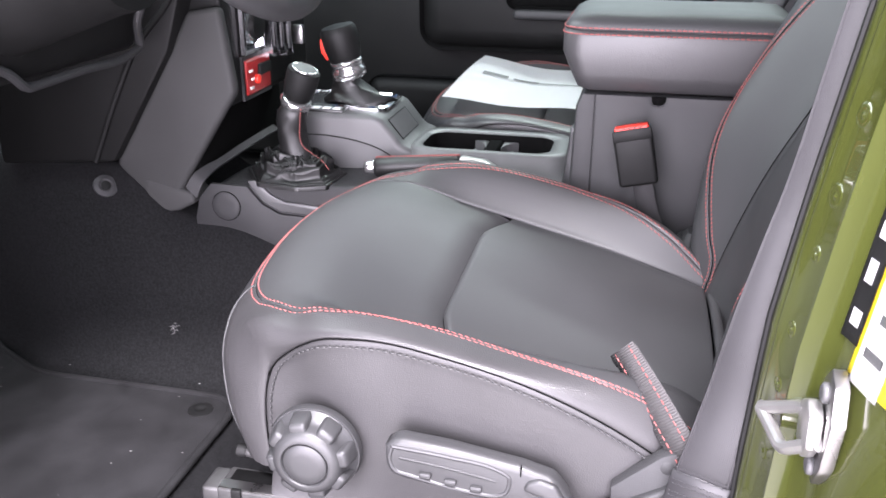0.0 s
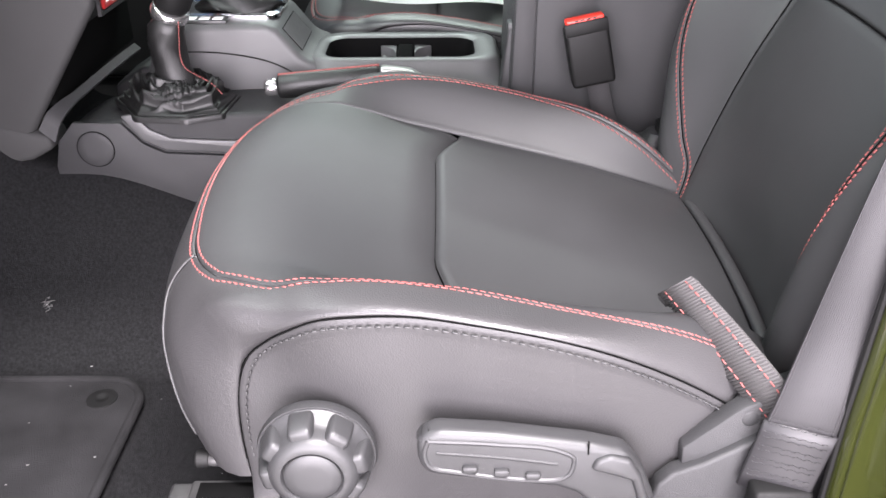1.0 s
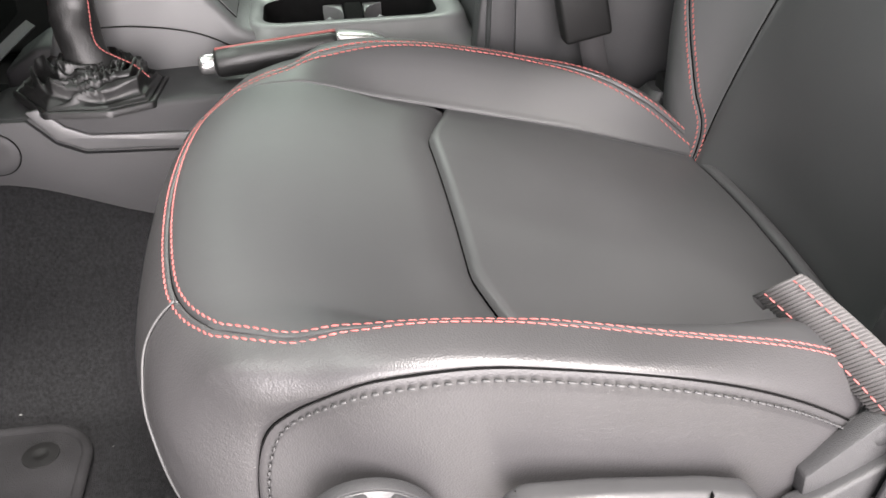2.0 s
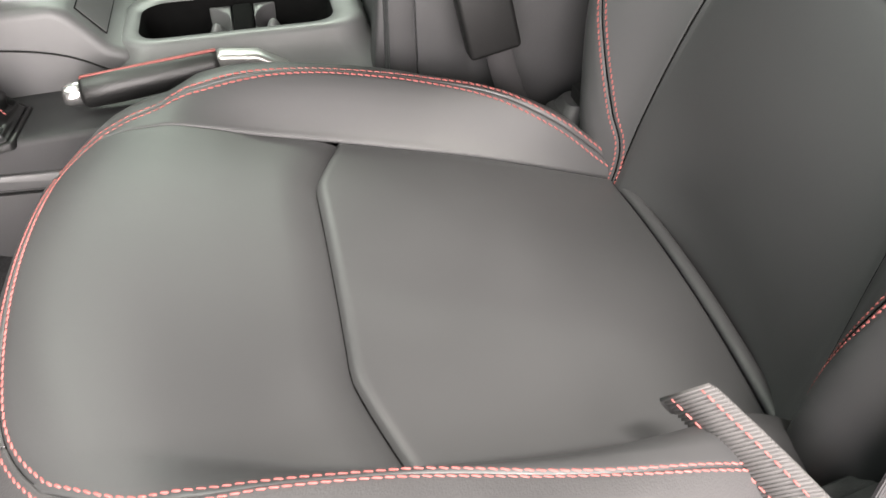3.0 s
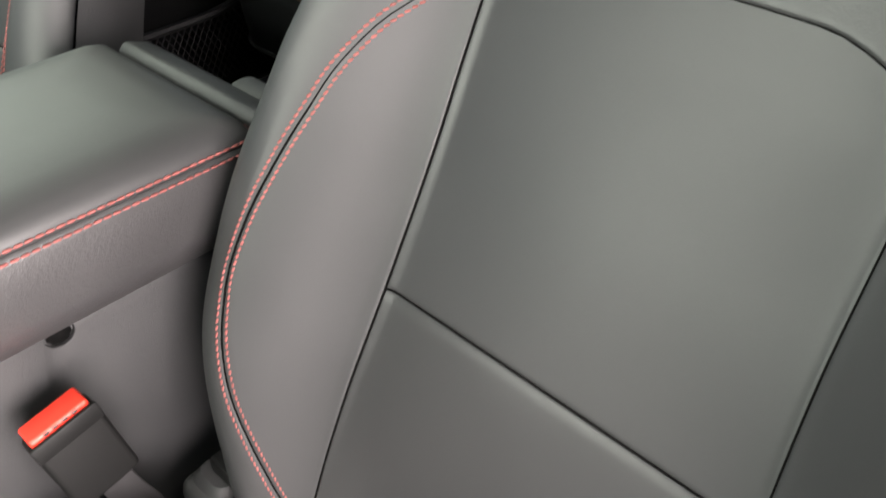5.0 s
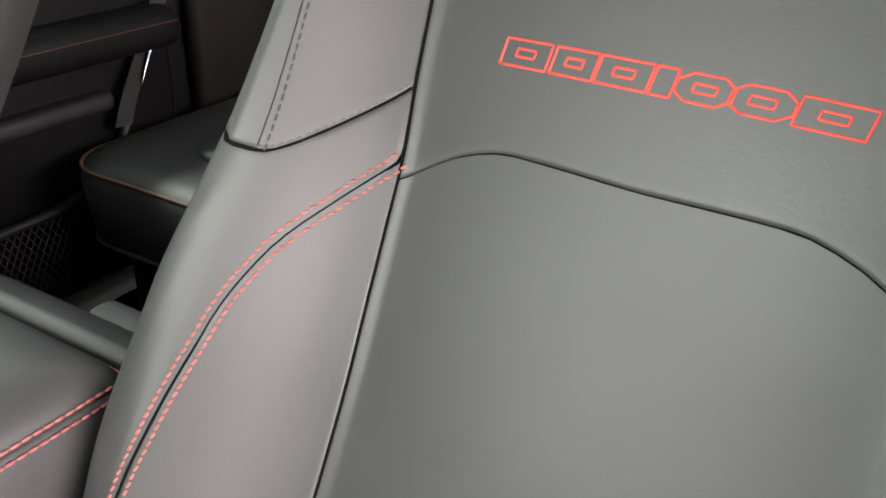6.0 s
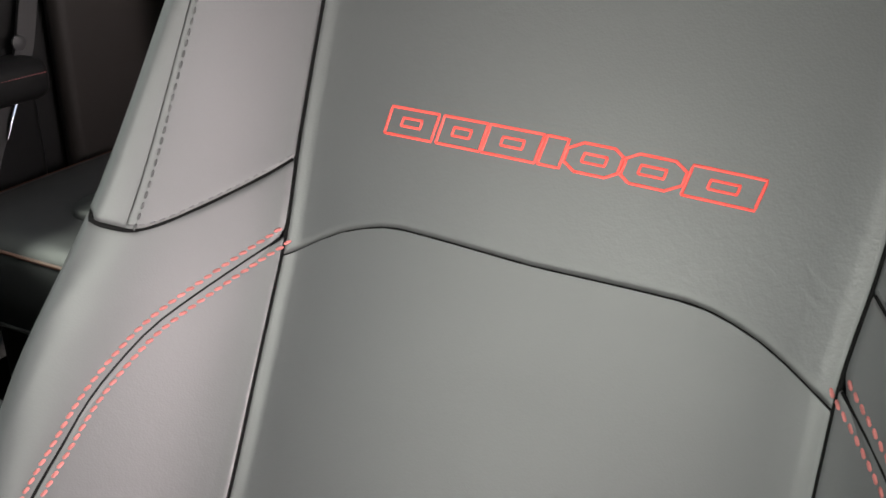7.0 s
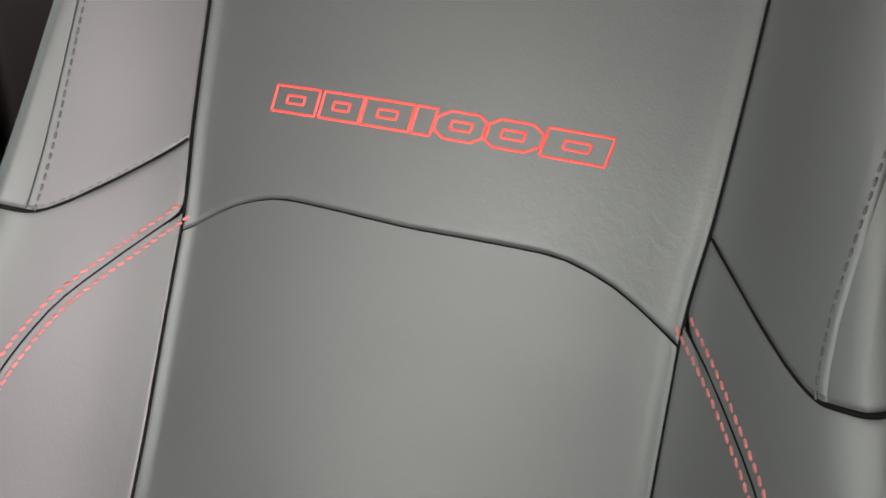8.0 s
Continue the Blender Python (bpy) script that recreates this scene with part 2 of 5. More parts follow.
def panel(surf, where, la, lb, a=(0.005, 0.004), b=(0.005, 0.004), c=(0.005, 0.004), d=(0.005, 0.004)):
    """A padded panel of the surface surf(q, v) over where(f, g) -> (q, v). a, b: roll and depth of its edges at the ends of the first way; c, d: of the second."""
    fa, fb = fractions(la), fractions(lb)
    A, B = np.meshgrid(fa, fb, indexing="ij")
    Q, V = where(A, B)
    P, N = on_surface(surf, Q, V)
    da = np.concatenate((np.zeros((1, len(fb))), np.cumsum(np.linalg.norm(np.diff(P, axis=0), axis=2), axis=0)))
    db = np.concatenate((np.zeros((len(fa), 1)), np.cumsum(np.linalg.norm(np.diff(P, axis=1), axis=2), axis=1)), axis=1)
    drop = np.zeros(P.shape[:2])
    for way, dist in ((a, da), (b, da[-1:] - da), (c, db), (d, db[:, -1:] - db)):
        if way:
            t = 1 - np.clip(dist / way[0], 0, 1)
            drop = np.minimum(drop, -way[1] * (1 - np.sqrt(np.clip(1 - t * t, 0, 1))) if way[0] < 0.012 else -way[1] * t ** 2.2)
    return P + N * drop[..., None]


def resample(C, step):
    C = np.array(C, float)
    L = np.concatenate(([0], np.cumsum(np.linalg.norm(np.diff(C, axis=0), axis=1))))
    n = max(2, int(L[-1] / step) + 1)
    s = np.linspace(0, L[-1], n)
    return np.stack([np.interp(s, L, C[:, k]) for k in range(3)], axis=1)


def stitches(C, pitch, length, r, bm=None, slant=None):
    """Threads laid end to end along a line of points."""
    bm = bm or bmesh.new()
    D = resample(C, pitch)
    side = np.zeros_like(D) if slant is None else slant[np.linspace(0, len(slant) - 1, len(D)).astype(int)]
    for p, q, w in zip(D, D[1:], side):
        p, q = Vector(p - w * 0.0006), Vector(q + w * 0.0006)
        d = (q - p).normalized()
        mid, up = (p + q) / 2, d.orthogonal().normalized()
        side = d.cross(up)
        rings = []
        for f, k in ((-0.5, 0.45), (-0.3, 1.0), (0.3, 1.0), (0.5, 0.45)):
            rings.append([bm.verts.new(mid + d * f * length + r * k * (math.cos(a) * up + math.sin(a) * side)) for a in (0.0, 1.257, 2.513, 3.770, 5.027)])
        for a, b in zip(rings, rings[1:]):
            for i in range(5):
                bm.faces.new((a[i], a[(i + 1) % 5], b[(i + 1) % 5], b[i]))
    return bm


def on_surface(surf, qs, vs):
    """Points of a surface along q, v, and its normals there."""
    qs, vs = np.asarray(qs, float), np.asarray(vs, float)
    P = surf(qs, vs)
    e = 1e-3
    N = np.cross(surf(qs + e, vs) - surf(qs - e, vs), surf(qs, vs + e) - surf(qs, vs - e))
    N /= np.linalg.norm(N, axis=-1, keepdims=True) + 1e-12
    c = np.cross(surf(e, 0.2) - surf(-e, 0.2), surf(0.0, 0.2 + e) - surf(0.0, 0.2 - e))
    return P, N * np.sign(c[1] + c[2])


# ---- the front seat's two padded surfaces ----
SX = 0.856
LEVEL = 0.035
SPINE = np.array([(-0.150, 0.862), (-0.115, 0.871), (-0.038, 0.893), (0.017, 0.908), (0.07, 0.920), (0.124, 0.932), (0.2, 0.952), (0.247, 0.966),
                  (0.29, 0.975), (0.322, 0.974), (0.349, 0.963), (0.3675, 0.938), (0.3770, 0.900), (0.374, 0.858), (0.363, 0.820)])
SL = np.concatenate(([0], np.cumsum(np.linalg.norm(np.diff(SPINE, axis=0), axis=1))))
SY, SZ = hermite(SL, SPINE[:, 0]), hermite(SL, SPINE[:, 1])
VMAX = SL[-1]


def cv(y):
    """The cushion's way v at a place y on its top."""
    return np.interp(y, SPINE[:10, 0], SL[:10])


C_K = hermite([0, cv(-0.108), cv(-0.04), cv(0.07), cv(0.2), cv(0.27), cv(0.31), VMAX], [0.004, 0.014, 0.044, 0.046, 0.036, 0.014, 0.0, 0.0])
C_UC = hermite([0, cv(-0.04), cv(0.07), cv(0.15), cv(0.3), VMAX], [0.142, 0.150, 0.162, 0.167, 0.160, 0.155])
C_US = hermite([0, cv(-0.108), cv(-0.04), cv(0.03), cv(0.1), cv(0.3), VMAX], [0.144, 0.152, 0.172, 0.196, 0.204, 0.203, 0.2])
C_UE = hermite([0, cv(-0.04), cv(0.1), cv(0.3), VMAX], [0.205, 0.218, 0.238, 0.236, 0.228])

C_F = hermite([0, cv(-0.04), cv(0.05), cv(0.1), cv(0.2), cv(0.26), cv(0.31), cv(0.322) + 0.045, VMAX], [0.050, 0.044, 0.026, 0.016, 0.012, 0.012, 0.024, 0.068, 0.075])
C_PLAN = hermite([0, cv(0.31), cv(0.322) + 0.04, VMAX], [1.0, 0.85, 0.82, 0.82])
VC, VF = cv(0.322) + 0.016, cv(0.322) + 0.032
Q_ST = hermite([0, 0.05, 0.085, 0.118, 0.16, 0.207, 0.256, 0.307, 0.36, 0.405, 0.435, 0.457, 0.477, VC], [0.80, 0.812, 0.83, 0.842, 0.862, 0.878, 0.885, 0.89, 0.88, 0.86, 0.845, 0.828, 0.80, 0.745])


def cushion_raw(q, v):
    q, v = np.broadcast_arrays(np.asarray(q, float), np.asarray(v, float))
    a = np.abs(q)
    y, z = SY(v), SZ(v)
    ty, tz = SY(v + 2e-3) - SY(v - 2e-3), SZ(v + 2e-3) - SZ(v - 2e-3)
    n = np.hypot(ty, tz) + 1e-12
    ny, nz = -tz / n, ty / n
    k = C_K(v)
    uc, us, ue = C_UC(v), C_US(v), C_UE(v)
    u = np.where(a < 0.72, a / 0.72 * uc, np.where(a < 0.88, uc + (a - 0.72) / 0.16 * (us - uc), us + np.sin(np.clip((a - 0.88) / 0.12, 0, 1.05) * np.pi / 2) * (ue - us)))
    crown = 0.007 * (1 - np.clip(a / 0.66, 0, 1) ** 2)
    rise = k * sstep(0.70, 0.89, a)
    fall = -C_F(v) * np.clip((a - 0.86) / 0.14, 0, 1.05) ** 2
    h = crown + rise + fall
    front = sstep(cv(0.18), cv(0.33), v)
    low = sstep(cv(0.322) + 0.002, cv(0.322) + 0.07, v)
    y2 = y - C_PLAN(v) * u * u * front * (1 - low) - low * (0.1 * u * u + 0.040 * (u / 0.20) ** 6)
    x = np.sign(q) * u
    return np.stack((SX + x, y2 + ny * h, z + nz * h + LEVEL * x), axis=-1)


# the outer side edge: a smooth arch along the way v
EDGE_V = [0.0, 0.10, 0.15, 0.20, 0.25, 0.30, 0.35, 0.40, 0.43, 0.46, 0.49, 0.52, 0.55, 0.58, VMAX]
EDGE_X = hermite(EDGE_V, [0.648, 0.634, 0.625, 0.616, 0.613, 0.617, 0.622, 0.625, 0.629, 0.636, 0.645, 0.651, 0.652, 0.652, 0.652])
EDGE_Y = hermite(EDGE_V, [-0.135, -0.052, -0.008, 0.039, 0.086, 0.133, 0.178, 0.212, 0.237, 0.258, 0.276, 0.292, 0.301, 0.303, 0.300])
EDGE_Z = hermite(EDGE_V, [0.815, 0.884, 0.916, 0.943, 0.960, 0.968, 0.972, 0.970, 0.965, 0.953, 0.938, 0.920, 0.893, 0.862, 0.815])


def cushion(q, v):
    P = cushion_raw(q, v)
    q, v = np.broadcast_arrays(np.asarray(q, float), np.asarray(v, float))
    edge = np.stack((EDGE_X(v), EDGE_Y(v), EDGE_Z(v)), axis=-1) - cushion_raw(-np.ones_like(v), v)
    ease = 0.5 * sstep(cv(0.322) + 0.005, cv(0.322) + 0.06, v)[..., None]
    return P + edge * np.clip((-q - 0.82) / 0.18, 0, 1.05)[..., None] ** (1.5 + ease * np.array((-1, 1, 1)))


BSP = np.array([(-0.085, 0.835), (-0.103, 0.885), (-0.116, 0.93), (-0.146, 1.02), (-0.182, 1.10), (-0.224, 1.19), (-0.268, 1.28), (-0.294, 1.33), (-0.330, 1.40),
                (-0.372, 1.48), (-0.398, 1.525), (-0.425, 1.55), (-0.46, 1.558), (-0.50, 1.55)])
BL = np.concatenate(([0], np.cumsum(np.linalg.norm(np.diff(BSP, axis=0), axis=1))))
BY, BZ = hermite(BL, BSP[:, 0]), hermite(BL, BSP[:, 1])
BMAX = BL[-1]


def bv(z):
    """The backrest's way v at a height z."""
    return np.interp(z, BSP[:12, 1], BL[:12])


B_K = hermite([0, bv(0.93), bv(1.05), bv(1.2), bv(1.3), bv(1.42), bv(1.52), BMAX], [0.012, 0.04, 0.060, 0.060, 0.052, 0.040, 0.016, 0.004])
B_UC = hermite([0, bv(0.93), bv(1.02), bv(1.10), bv(1.2), bv(1.28), bv(1.33), bv(1.45), BMAX], [0.146, 0.143, 0.134, 0.127, 0.122, 0.122, 0.127, 0.134, 0.136])
B_US = hermite([0, bv(0.93), bv(1.05), bv(1.2), bv(1.3), bv(1.42), BMAX], [0.160, 0.178, 0.204, 0.200, 0.186, 0.172, 0.165])
B_UE = hermite([0, bv(0.93), bv(1.1), bv(1.2), bv(1.3), bv(1.36), bv(1.42), bv(1.52), BMAX], [0.20, 0.228, 0.250, 0.229, 0.204, 0.205, 0.196, 0.174, 0.165])
B_F = hermite([0, bv(1.0), bv(1.2), bv(1.3), BMAX], [0.045, 0.038, 0.038, 0.052, 0.055])
B_C = hermite([0, bv(0.90), bv(0.95), bv(1.02), bv(1.1), BMAX], [-0.022, -0.020, -0.010, 0.003, 0.010, 0.010])


def backrest(q, v):
    q, v = np.broadcast_arrays(np.asarray(q, float), np.asarray(v, float))
    a = np.abs(q)
    y, z = BY(v), BZ(v)
    ty, tz = BY(v + 2e-3) - BY(v - 2e-3), BZ(v + 2e-3) - BZ(v - 2e-3)
    n = np.hypot(ty, tz) + 1e-12
    ny, nz = tz / n, -ty / n
    k = B_K(v)
    uc, us, ue = B_UC(v), B_US(v), B_UE(v)
    ue = ue + np.where(q < 0, 0.016, 0.0) * sstep(bv(1.15), bv(1.30), v)
    u = np.where(a < 0.6, a / 0.6 * uc, np.where(a < 0.8, uc + (a - 0.6) / 0.2 * (us - uc), us + np.sin(np.clip((a - 0.8) / 0.2, 0, 1.05) * np.pi / 2) * (ue - us)))
    crown = B_C(v) * (1 - np.clip(a / 0.56, 0, 1) ** 2)
    h = crown + k * sstep(0.57, 0.82, a) - B_F(v) * np.clip((a - 0.78) / 0.22, 0, 1.05) ** 2
    x = np.sign(q) * u
    return np.stack((SX - 0.0025 + x, y + ny * h, z + nz * h + LEVEL * x), axis=-1)


def tee(q):
    return 0.3205 - 0.025 * np.clip((np.abs(q) - 0.42) / 0.30, 0, 1.2) ** 1.2


def front_line(q):
    return VF - (VF - VC) * np.clip((np.abs(q) - 0.44) / 0.305, 0, 1.2) ** 2.6


# where the front corner's piping leaves the red seam, and its way down the front
VP = VF - 0.0018
Q_PIPE = hermite([VP, VP + 0.012, VP + 0.028, VP + 0.048, VP + 0.078, VMAX], [0.572, 0.580, 0.602, 0.660, 0.735, 0.785])


def q_corner(v):
    red = 0.44 + 0.305 * np.clip((VF - v) / (VF - VC), 0, 1) ** (1 / 2.6)
    return np.where(v < VP, np.maximum(red, 0.572), Q_PIPE(np.maximum(v, VP)))


Q_OUT = hermite([0, 0.10, 0.145, 0.182, 0.222, 0.261, 0.30, 0.34, 0.388, 0.438, 0.457, 0.48, VC], [0.945, 0.935, 0.926, 0.915, 0.902, 0.892, 0.883, 0.876, 0.865, 0.850, 0.835, 0.803, 0.745])


def q_stitch(v, s=1):
    return Q_ST(v) if s > 0 else Q_OUT(v)


ARCH = hermite([0, 0.3, 0.435, 0.51, 0.6, 0.65], [0.5047, 0.506, 0.4997, 0.492, 0.4800, 0.473])


def arch(q):
    return ARCH(np.abs(q))


def lumbar(q):
    return 0.2850 - 0.006 * (np.abs(q) / 0.6) ** 2


q_bst = hermite([0, 0.075, 0.097, 0.127, 0.146, 0.174, 0.199, 0.227, 0.256, 0.2935, 0.33, 0.352, 0.377, 0.398, 0.420, 0.437, 0.457, 0.477, 0.4946],
                [0.61, 0.64, 0.69, 0.73, 0.749, 0.773, 0.786, 0.798, 0.808, 0.798, 0.779, 0.767, 0.752, 0.740, 0.722, 0.704, 0.672, 0.633, 0.590])
WING = hermite([0.58, 0.6, 0.645, 0.70, 0.735, 0.76, 0.785, 0.82, 0.9, 1.0], [0.535, 0.528, 0.5125, 0.492, 0.4795, 0.4757, 0.4757, 0.478, 0.488, 0.502])


def wing_line(q):
    return WING(np.abs(q))


Q_WING = 0.760


def q_wing(f, s=1):
    return Q_WING + (0.045 if s > 0 else 0.13) * sstep(0.0, 0.6 if s > 0 else 0.5, f)


def both(fn):
    for sgn in (-1, 1):
        fn(sgn)


def red_double(surf, Q, V, off, parent, pitch, r, deep, name="red_stitching"):
    """Two rows of red thread either side of a seam along Q, V, and the dark seam between."""
    P, N = on_surface(surf, Q, V)
    T = np.gradient(P, axis=0)
    T /= np.linalg.norm(T, axis=1, keepdims=True) + 1e-12
    S = np.cross(T, N)
    off = np.broadcast_to(np.asarray(off, float), (len(P),))[:, None]
    bm = bmesh.new()
    for o in (-off, off):
        stitches(P + S * o - N * 0.0002, pitch, pitch * 0.82, r, bm, S)
    part(name, bm, STITCH, parent, "contrasting red double stitching")
    part("seam", tube((P - N * deep)[::3], 0.0007, 6), SEAM_SHADE, parent)


def embroidery(parent):
    """Seven slanted outlined blocks in red thread across the upper backrest."""
    spans = ((0.0, 0.150), (0.165, 0.295), (0.302, 0.452), (0.460, 0.518), (0.523, 0.672), (0.664, 0.822), (0.828, 1.0))
    top, low, half = 0.5595, 0.5470, 0.381

    def put(path, bm, r):
        path = np.array(path + path[:1])
        dense = []
        for p, q in zip(path, path[1:]):
            dense += [p + (q - p) * k / 8 for k in range(8)]
        dense = np.array(dense + [path[-1]])
        q = half - 2 * half * (dense[:, 0] + 0.012 * (dense[:, 1] - 0.5))
        v = low + (top - low) * dense[:, 1]
        P, N = on_surface(backrest, q, v)
        tube(P - N * 0.0002, r, 6, bm)
    for k, (x0, x1) in enumerate(spans):
        bm = bmesh.new()
        c = min(0.035, (x1 - x0) * 0.25)
        put([(x0 + c, 0.0), (x1 - c, 0.0), (x1, 0.28), (x1, 0.72), (x1 - c, 1.0), (x0 + c, 1.0), (x0, 0.72), (x0, 0.28)] if k in (4, 5) else
            [(x0, 0.0), (x1, 0.0), (x1, 1.0), (x0, 1.0)], bm, 0.00070)
        if k != 3:
            d = (x1 - x0) * 0.30
            put([(x0 + d, 0.36), (x1 - d, 0.36), (x1 - d, 0.66), (x0 + d, 0.66)], bm, 0.00065)
        part("embroidered_block", bm, EMBROID, parent, "outlined block in red embroidery")


SHALLOW = (0.0032, 0.0012)
SOFT, CRISP, THIN, LINE = (0.030, 0.009), (0.007, 0.007), (0.0035, 0.0022), (0.0038, 0.0020)


def front_seat(name, label):
    seat = thing(name, (SX, 0.1, 0.66), label, "car seat", "front seats")
    cush = part("cushion_pan", rbox(SX - 0.205, SX + 0.205, -0.12, 0.30, 0.775, 0.80, 0.01), DARK, seat, "black seat pan under the cushion")
    back = part("back_shell", bmesh.new(), PLASTIC, seat, "black plastic rear shell")
    # cushion
    part("front_insert", grid_bm(panel(cushion, lambda a, b: (1.44 * a - 0.72, tee(1.44 * a - 0.72) * (1 - b) + front_line(1.44 * a - 0.72) * b), 0.33, 0.19, None, THIN, SOFT, THIN)), LEATHER, cush)
    part("rear_insert", grid_bm(panel(cushion, lambda a, b: (1.44 * a - 0.72, 0.0530 * (1 - b) + tee(1.44 * a - 0.72) * b), 0.32, 0.28, None, THIN, (0.005, 0.005), CRISP)), LEATHER, cush)

    def sides(s):
        part("bolster_panel", grid_bm(panel(cushion, lambda a, b: (s * (0.72 + (q_stitch(a * VC, s) - 0.72) * b), a * VC + (front_line(0.72) - VC) * (1 - b) * a ** 20), 0.5, 0.06, None, None, THIN if s > 0 else None, SHALLOW)), LEATHER, cush)

        def edge(a, b):
            v = np.interp(a, (0, 0.58, 0.74, 1), (0, VC, VP + 0.006, VMAX))
            inn = np.where(v < VC, q_stitch(np.minimum(v, VC), s), q_corner(v))
            return s * (inn + (1 - inn) * b), v
        part("border_panel", grid_bm(panel(cushion, edge, 0.66, 0.07, None, None, SHALLOW, (0.007, 0.0016))), LEATHER_S, cush)
        # outer side of the cushion, below the side seam
        fa, fb = fractions(0.66), fractions(0.16)
        A, B = np.meshgrid(fa, fb, indexing="ij")
        top = cushion(s * 1.0, A * VMAX)
        low = np.stack((np.full_like(A, SX + s * 0.226), -0.10 + 0.395 * A, 0.785 + 0.0 * A), axis=-1)
        P = top * (1 - B[..., None]) + low * B[..., None]
        P[..., 0] += s * (0.003 * np.sin(np.pi * B) * np.sin(np.pi * np.clip(A, 0.02, 0.98)) - 0.0014 * np.clip(1 - B * 25, 0, 1) ** 2)
        part("side_panel", grid_bm(P), LEATHER_S, cush)
        vv = np.linspace(0.02, VMAX - 0.01, 240)
        C = cushion(s * 1.0, vv)
        part("side_seam", tube(C[::2] - np.array((s * 0.0006, 0, 0.0004)), 0.0006, 6), SEAM_SHADE, cush)
        D = C.copy()
        turn = sstep(cv(0.25), VC + 0.03, vv)
        D[:, 0] += s * (0.0022 + 0.0016 * turn)
        D[:, 2] -= 0.0065 * (1 - turn)
        D[:, 1] -= 0.0065 * turn
        part("side_stitching", stitches(D, 0.0062, 0.0040, 0.0009), STITCH_L, cush, "grey top stitching along the side seam")
        part("needle_holes", stitches(D[1:] - np.array((s * 0.0004, 0, 0)), 0.0062, 0.0030, 0.0010), STITCH_G, cush)
        vp = np.linspace(VP + 0.001, VMAX - 0.012, 70)
        E, N = on_surface(cushion, s * q_corner(vp), vp)
        part("front_piping", tube(E + N * 0.0004, 0.0010, 6), PIPING, cush, "thin raised grey piping")
    both(sides)

    def front(a, b):
        q0 = 1.144 * a - 0.572
        v = front_line(q0) * (1 - b) + VMAX * b
        return q0 / 0.572 * q_corner(np.maximum(v, VP)), v
    part("front_panel", grid_bm(panel(cushion, front, 0.42, 0.2, THIN, THIN, THIN, None)), LEATHER_S, cush)
    vs = np.linspace(0.03, VC, 150)
    qf = np.linspace(-0.745, 0.745, 160)
    Q = np.concatenate((-q_stitch(vs, -1), qf[1:-1], q_stitch(vs)[::-1]))
    V = np.concatenate((vs, front_line(qf)[1:-1], vs[::-1]))
    # the rows on the door side lie closer together and deeper in the leather
    off = np.where(Q < 0, 0.0017 + 0.0025 * sstep(0.20, 0.44, V), 0.0042)
    red_double(cushion, Q[:130], V[:130], off[:130], cush, 0.0058, 0.00062, 0.0020)
    red_double(cushion, Q[129:], V[129:], off[129:], cush, 0.0058, 0.00084, 0.0020)
    part("rear_piping", tube(cushion(np.linspace(-0.76, 0.735, 50), np.full(50, 0.0462)) - np.array([0, 0, 0.0016]), 0.0058, 12), LEATHER, cush)
    # backrest
    part("lower_insert", grid_bm(panel(backrest, lambda a, b: (1.2 * a - 0.6, lumbar(1.2 * a - 0.6) * b), 0.27, 0.27, LINE, LINE, None, (0.011, 0.004))), LEATHER, back)
    part("middle_insert", grid_bm(panel(backrest, lambda a, b: (1.2 * a - 0.6, lumbar(1.2 * a - 0.6) * (1 - b) + arch(1.2 * a - 0.6) * b), 0.25, 0.22, LINE, LINE, (0.0035, 0.0025), None)), LEATHER, back)
    part("upper_insert", grid_bm(panel(backrest, lambda a, b: (1.2 * a - 0.6, arch(1.2 * a - 0.6) * (1 - b) + BMAX * b), 0.26, 0.33, LINE, LINE, (0.0036, 0.0024), None)), LEATHER_U, back)
    for fn in (lumbar, arch):
        qq = np.linspace(-0.6, 0.6, 60)
        P, N = on_surface(backrest, qq, fn(qq))
        part("seam", tube(P - N * 0.0014, 0.0008, 6), SEAM_SHADE, back)
    embroidery(back)

    def bsides(s):
        vt = 0.4925
        part("bolster_panel", grid_bm(panel(backrest, lambda a, b: (s * (0.6 + (q_bst(a * vt) - 0.6) * b), a * vt), 0.5, 0.07, None, None, (0.003, 0.0010), SHALLOW)), LEATHER, back)
        vw = 0.528

        def outer(a, b):
            v = a * vw
            qi = np.where(v < vt, q_bst(np.minimum(v, vt)), 0.6)
            q = qi + (1 - qi) * b
            return s * q, v + (wing_line(q) - vw) * a ** 6
        part("outer_bolster_panel", grid_bm(panel(backrest, outer, 0.52, 0.08, None, THIN, SHALLOW, (0.006, 0.004))), LEATHER, back)

        def wing(a, b):
            q = 0.6 + (q_wing(a, s) - 0.6) * b
            return s * q, wing_line(q) * (1 - a) + BMAX * a
        part("shoulder_panel", grid_bm(panel(backrest, wing, 0.3, 0.07, (0.003, 0.0012), None, LINE, (0.004, 0.001))), LEATHER, back)

        def rim(a, b):
            q = q_wing(a, s) + (1 - q_wing(a, s)) * b
            return s * q, wing_line(q) * (1 - a) + BMAX * a
        part("shoulder_border", grid_bm(panel(backrest, rim, 0.3, 0.06, THIN, None, None, (0.006, 0.004))), LEATHER, back)
        vv = np.linspace(0.03, 0.4915, 170)
        red_double(backrest, s * q_bst(vv), vv, 0.0037, back, 0.0048, 0.00090, 0.0004)
        vc = np.linspace(0.02, bv(1.54), 90)
        P, N = on_surface(backrest, np.full(90, s * 0.6), vc)
        part("seam", tube(P - N * 0.0013, 0.0011, 6), SEAM_SHADE, back)
        qq = np.linspace(0.605, 1.0, 60)
        P, N = on_surface(backrest, s * qq, wing_line(qq))
        part("seam", tube(P - N * 0.0016, 0.0013, 6), SEAM_SHADE, back)
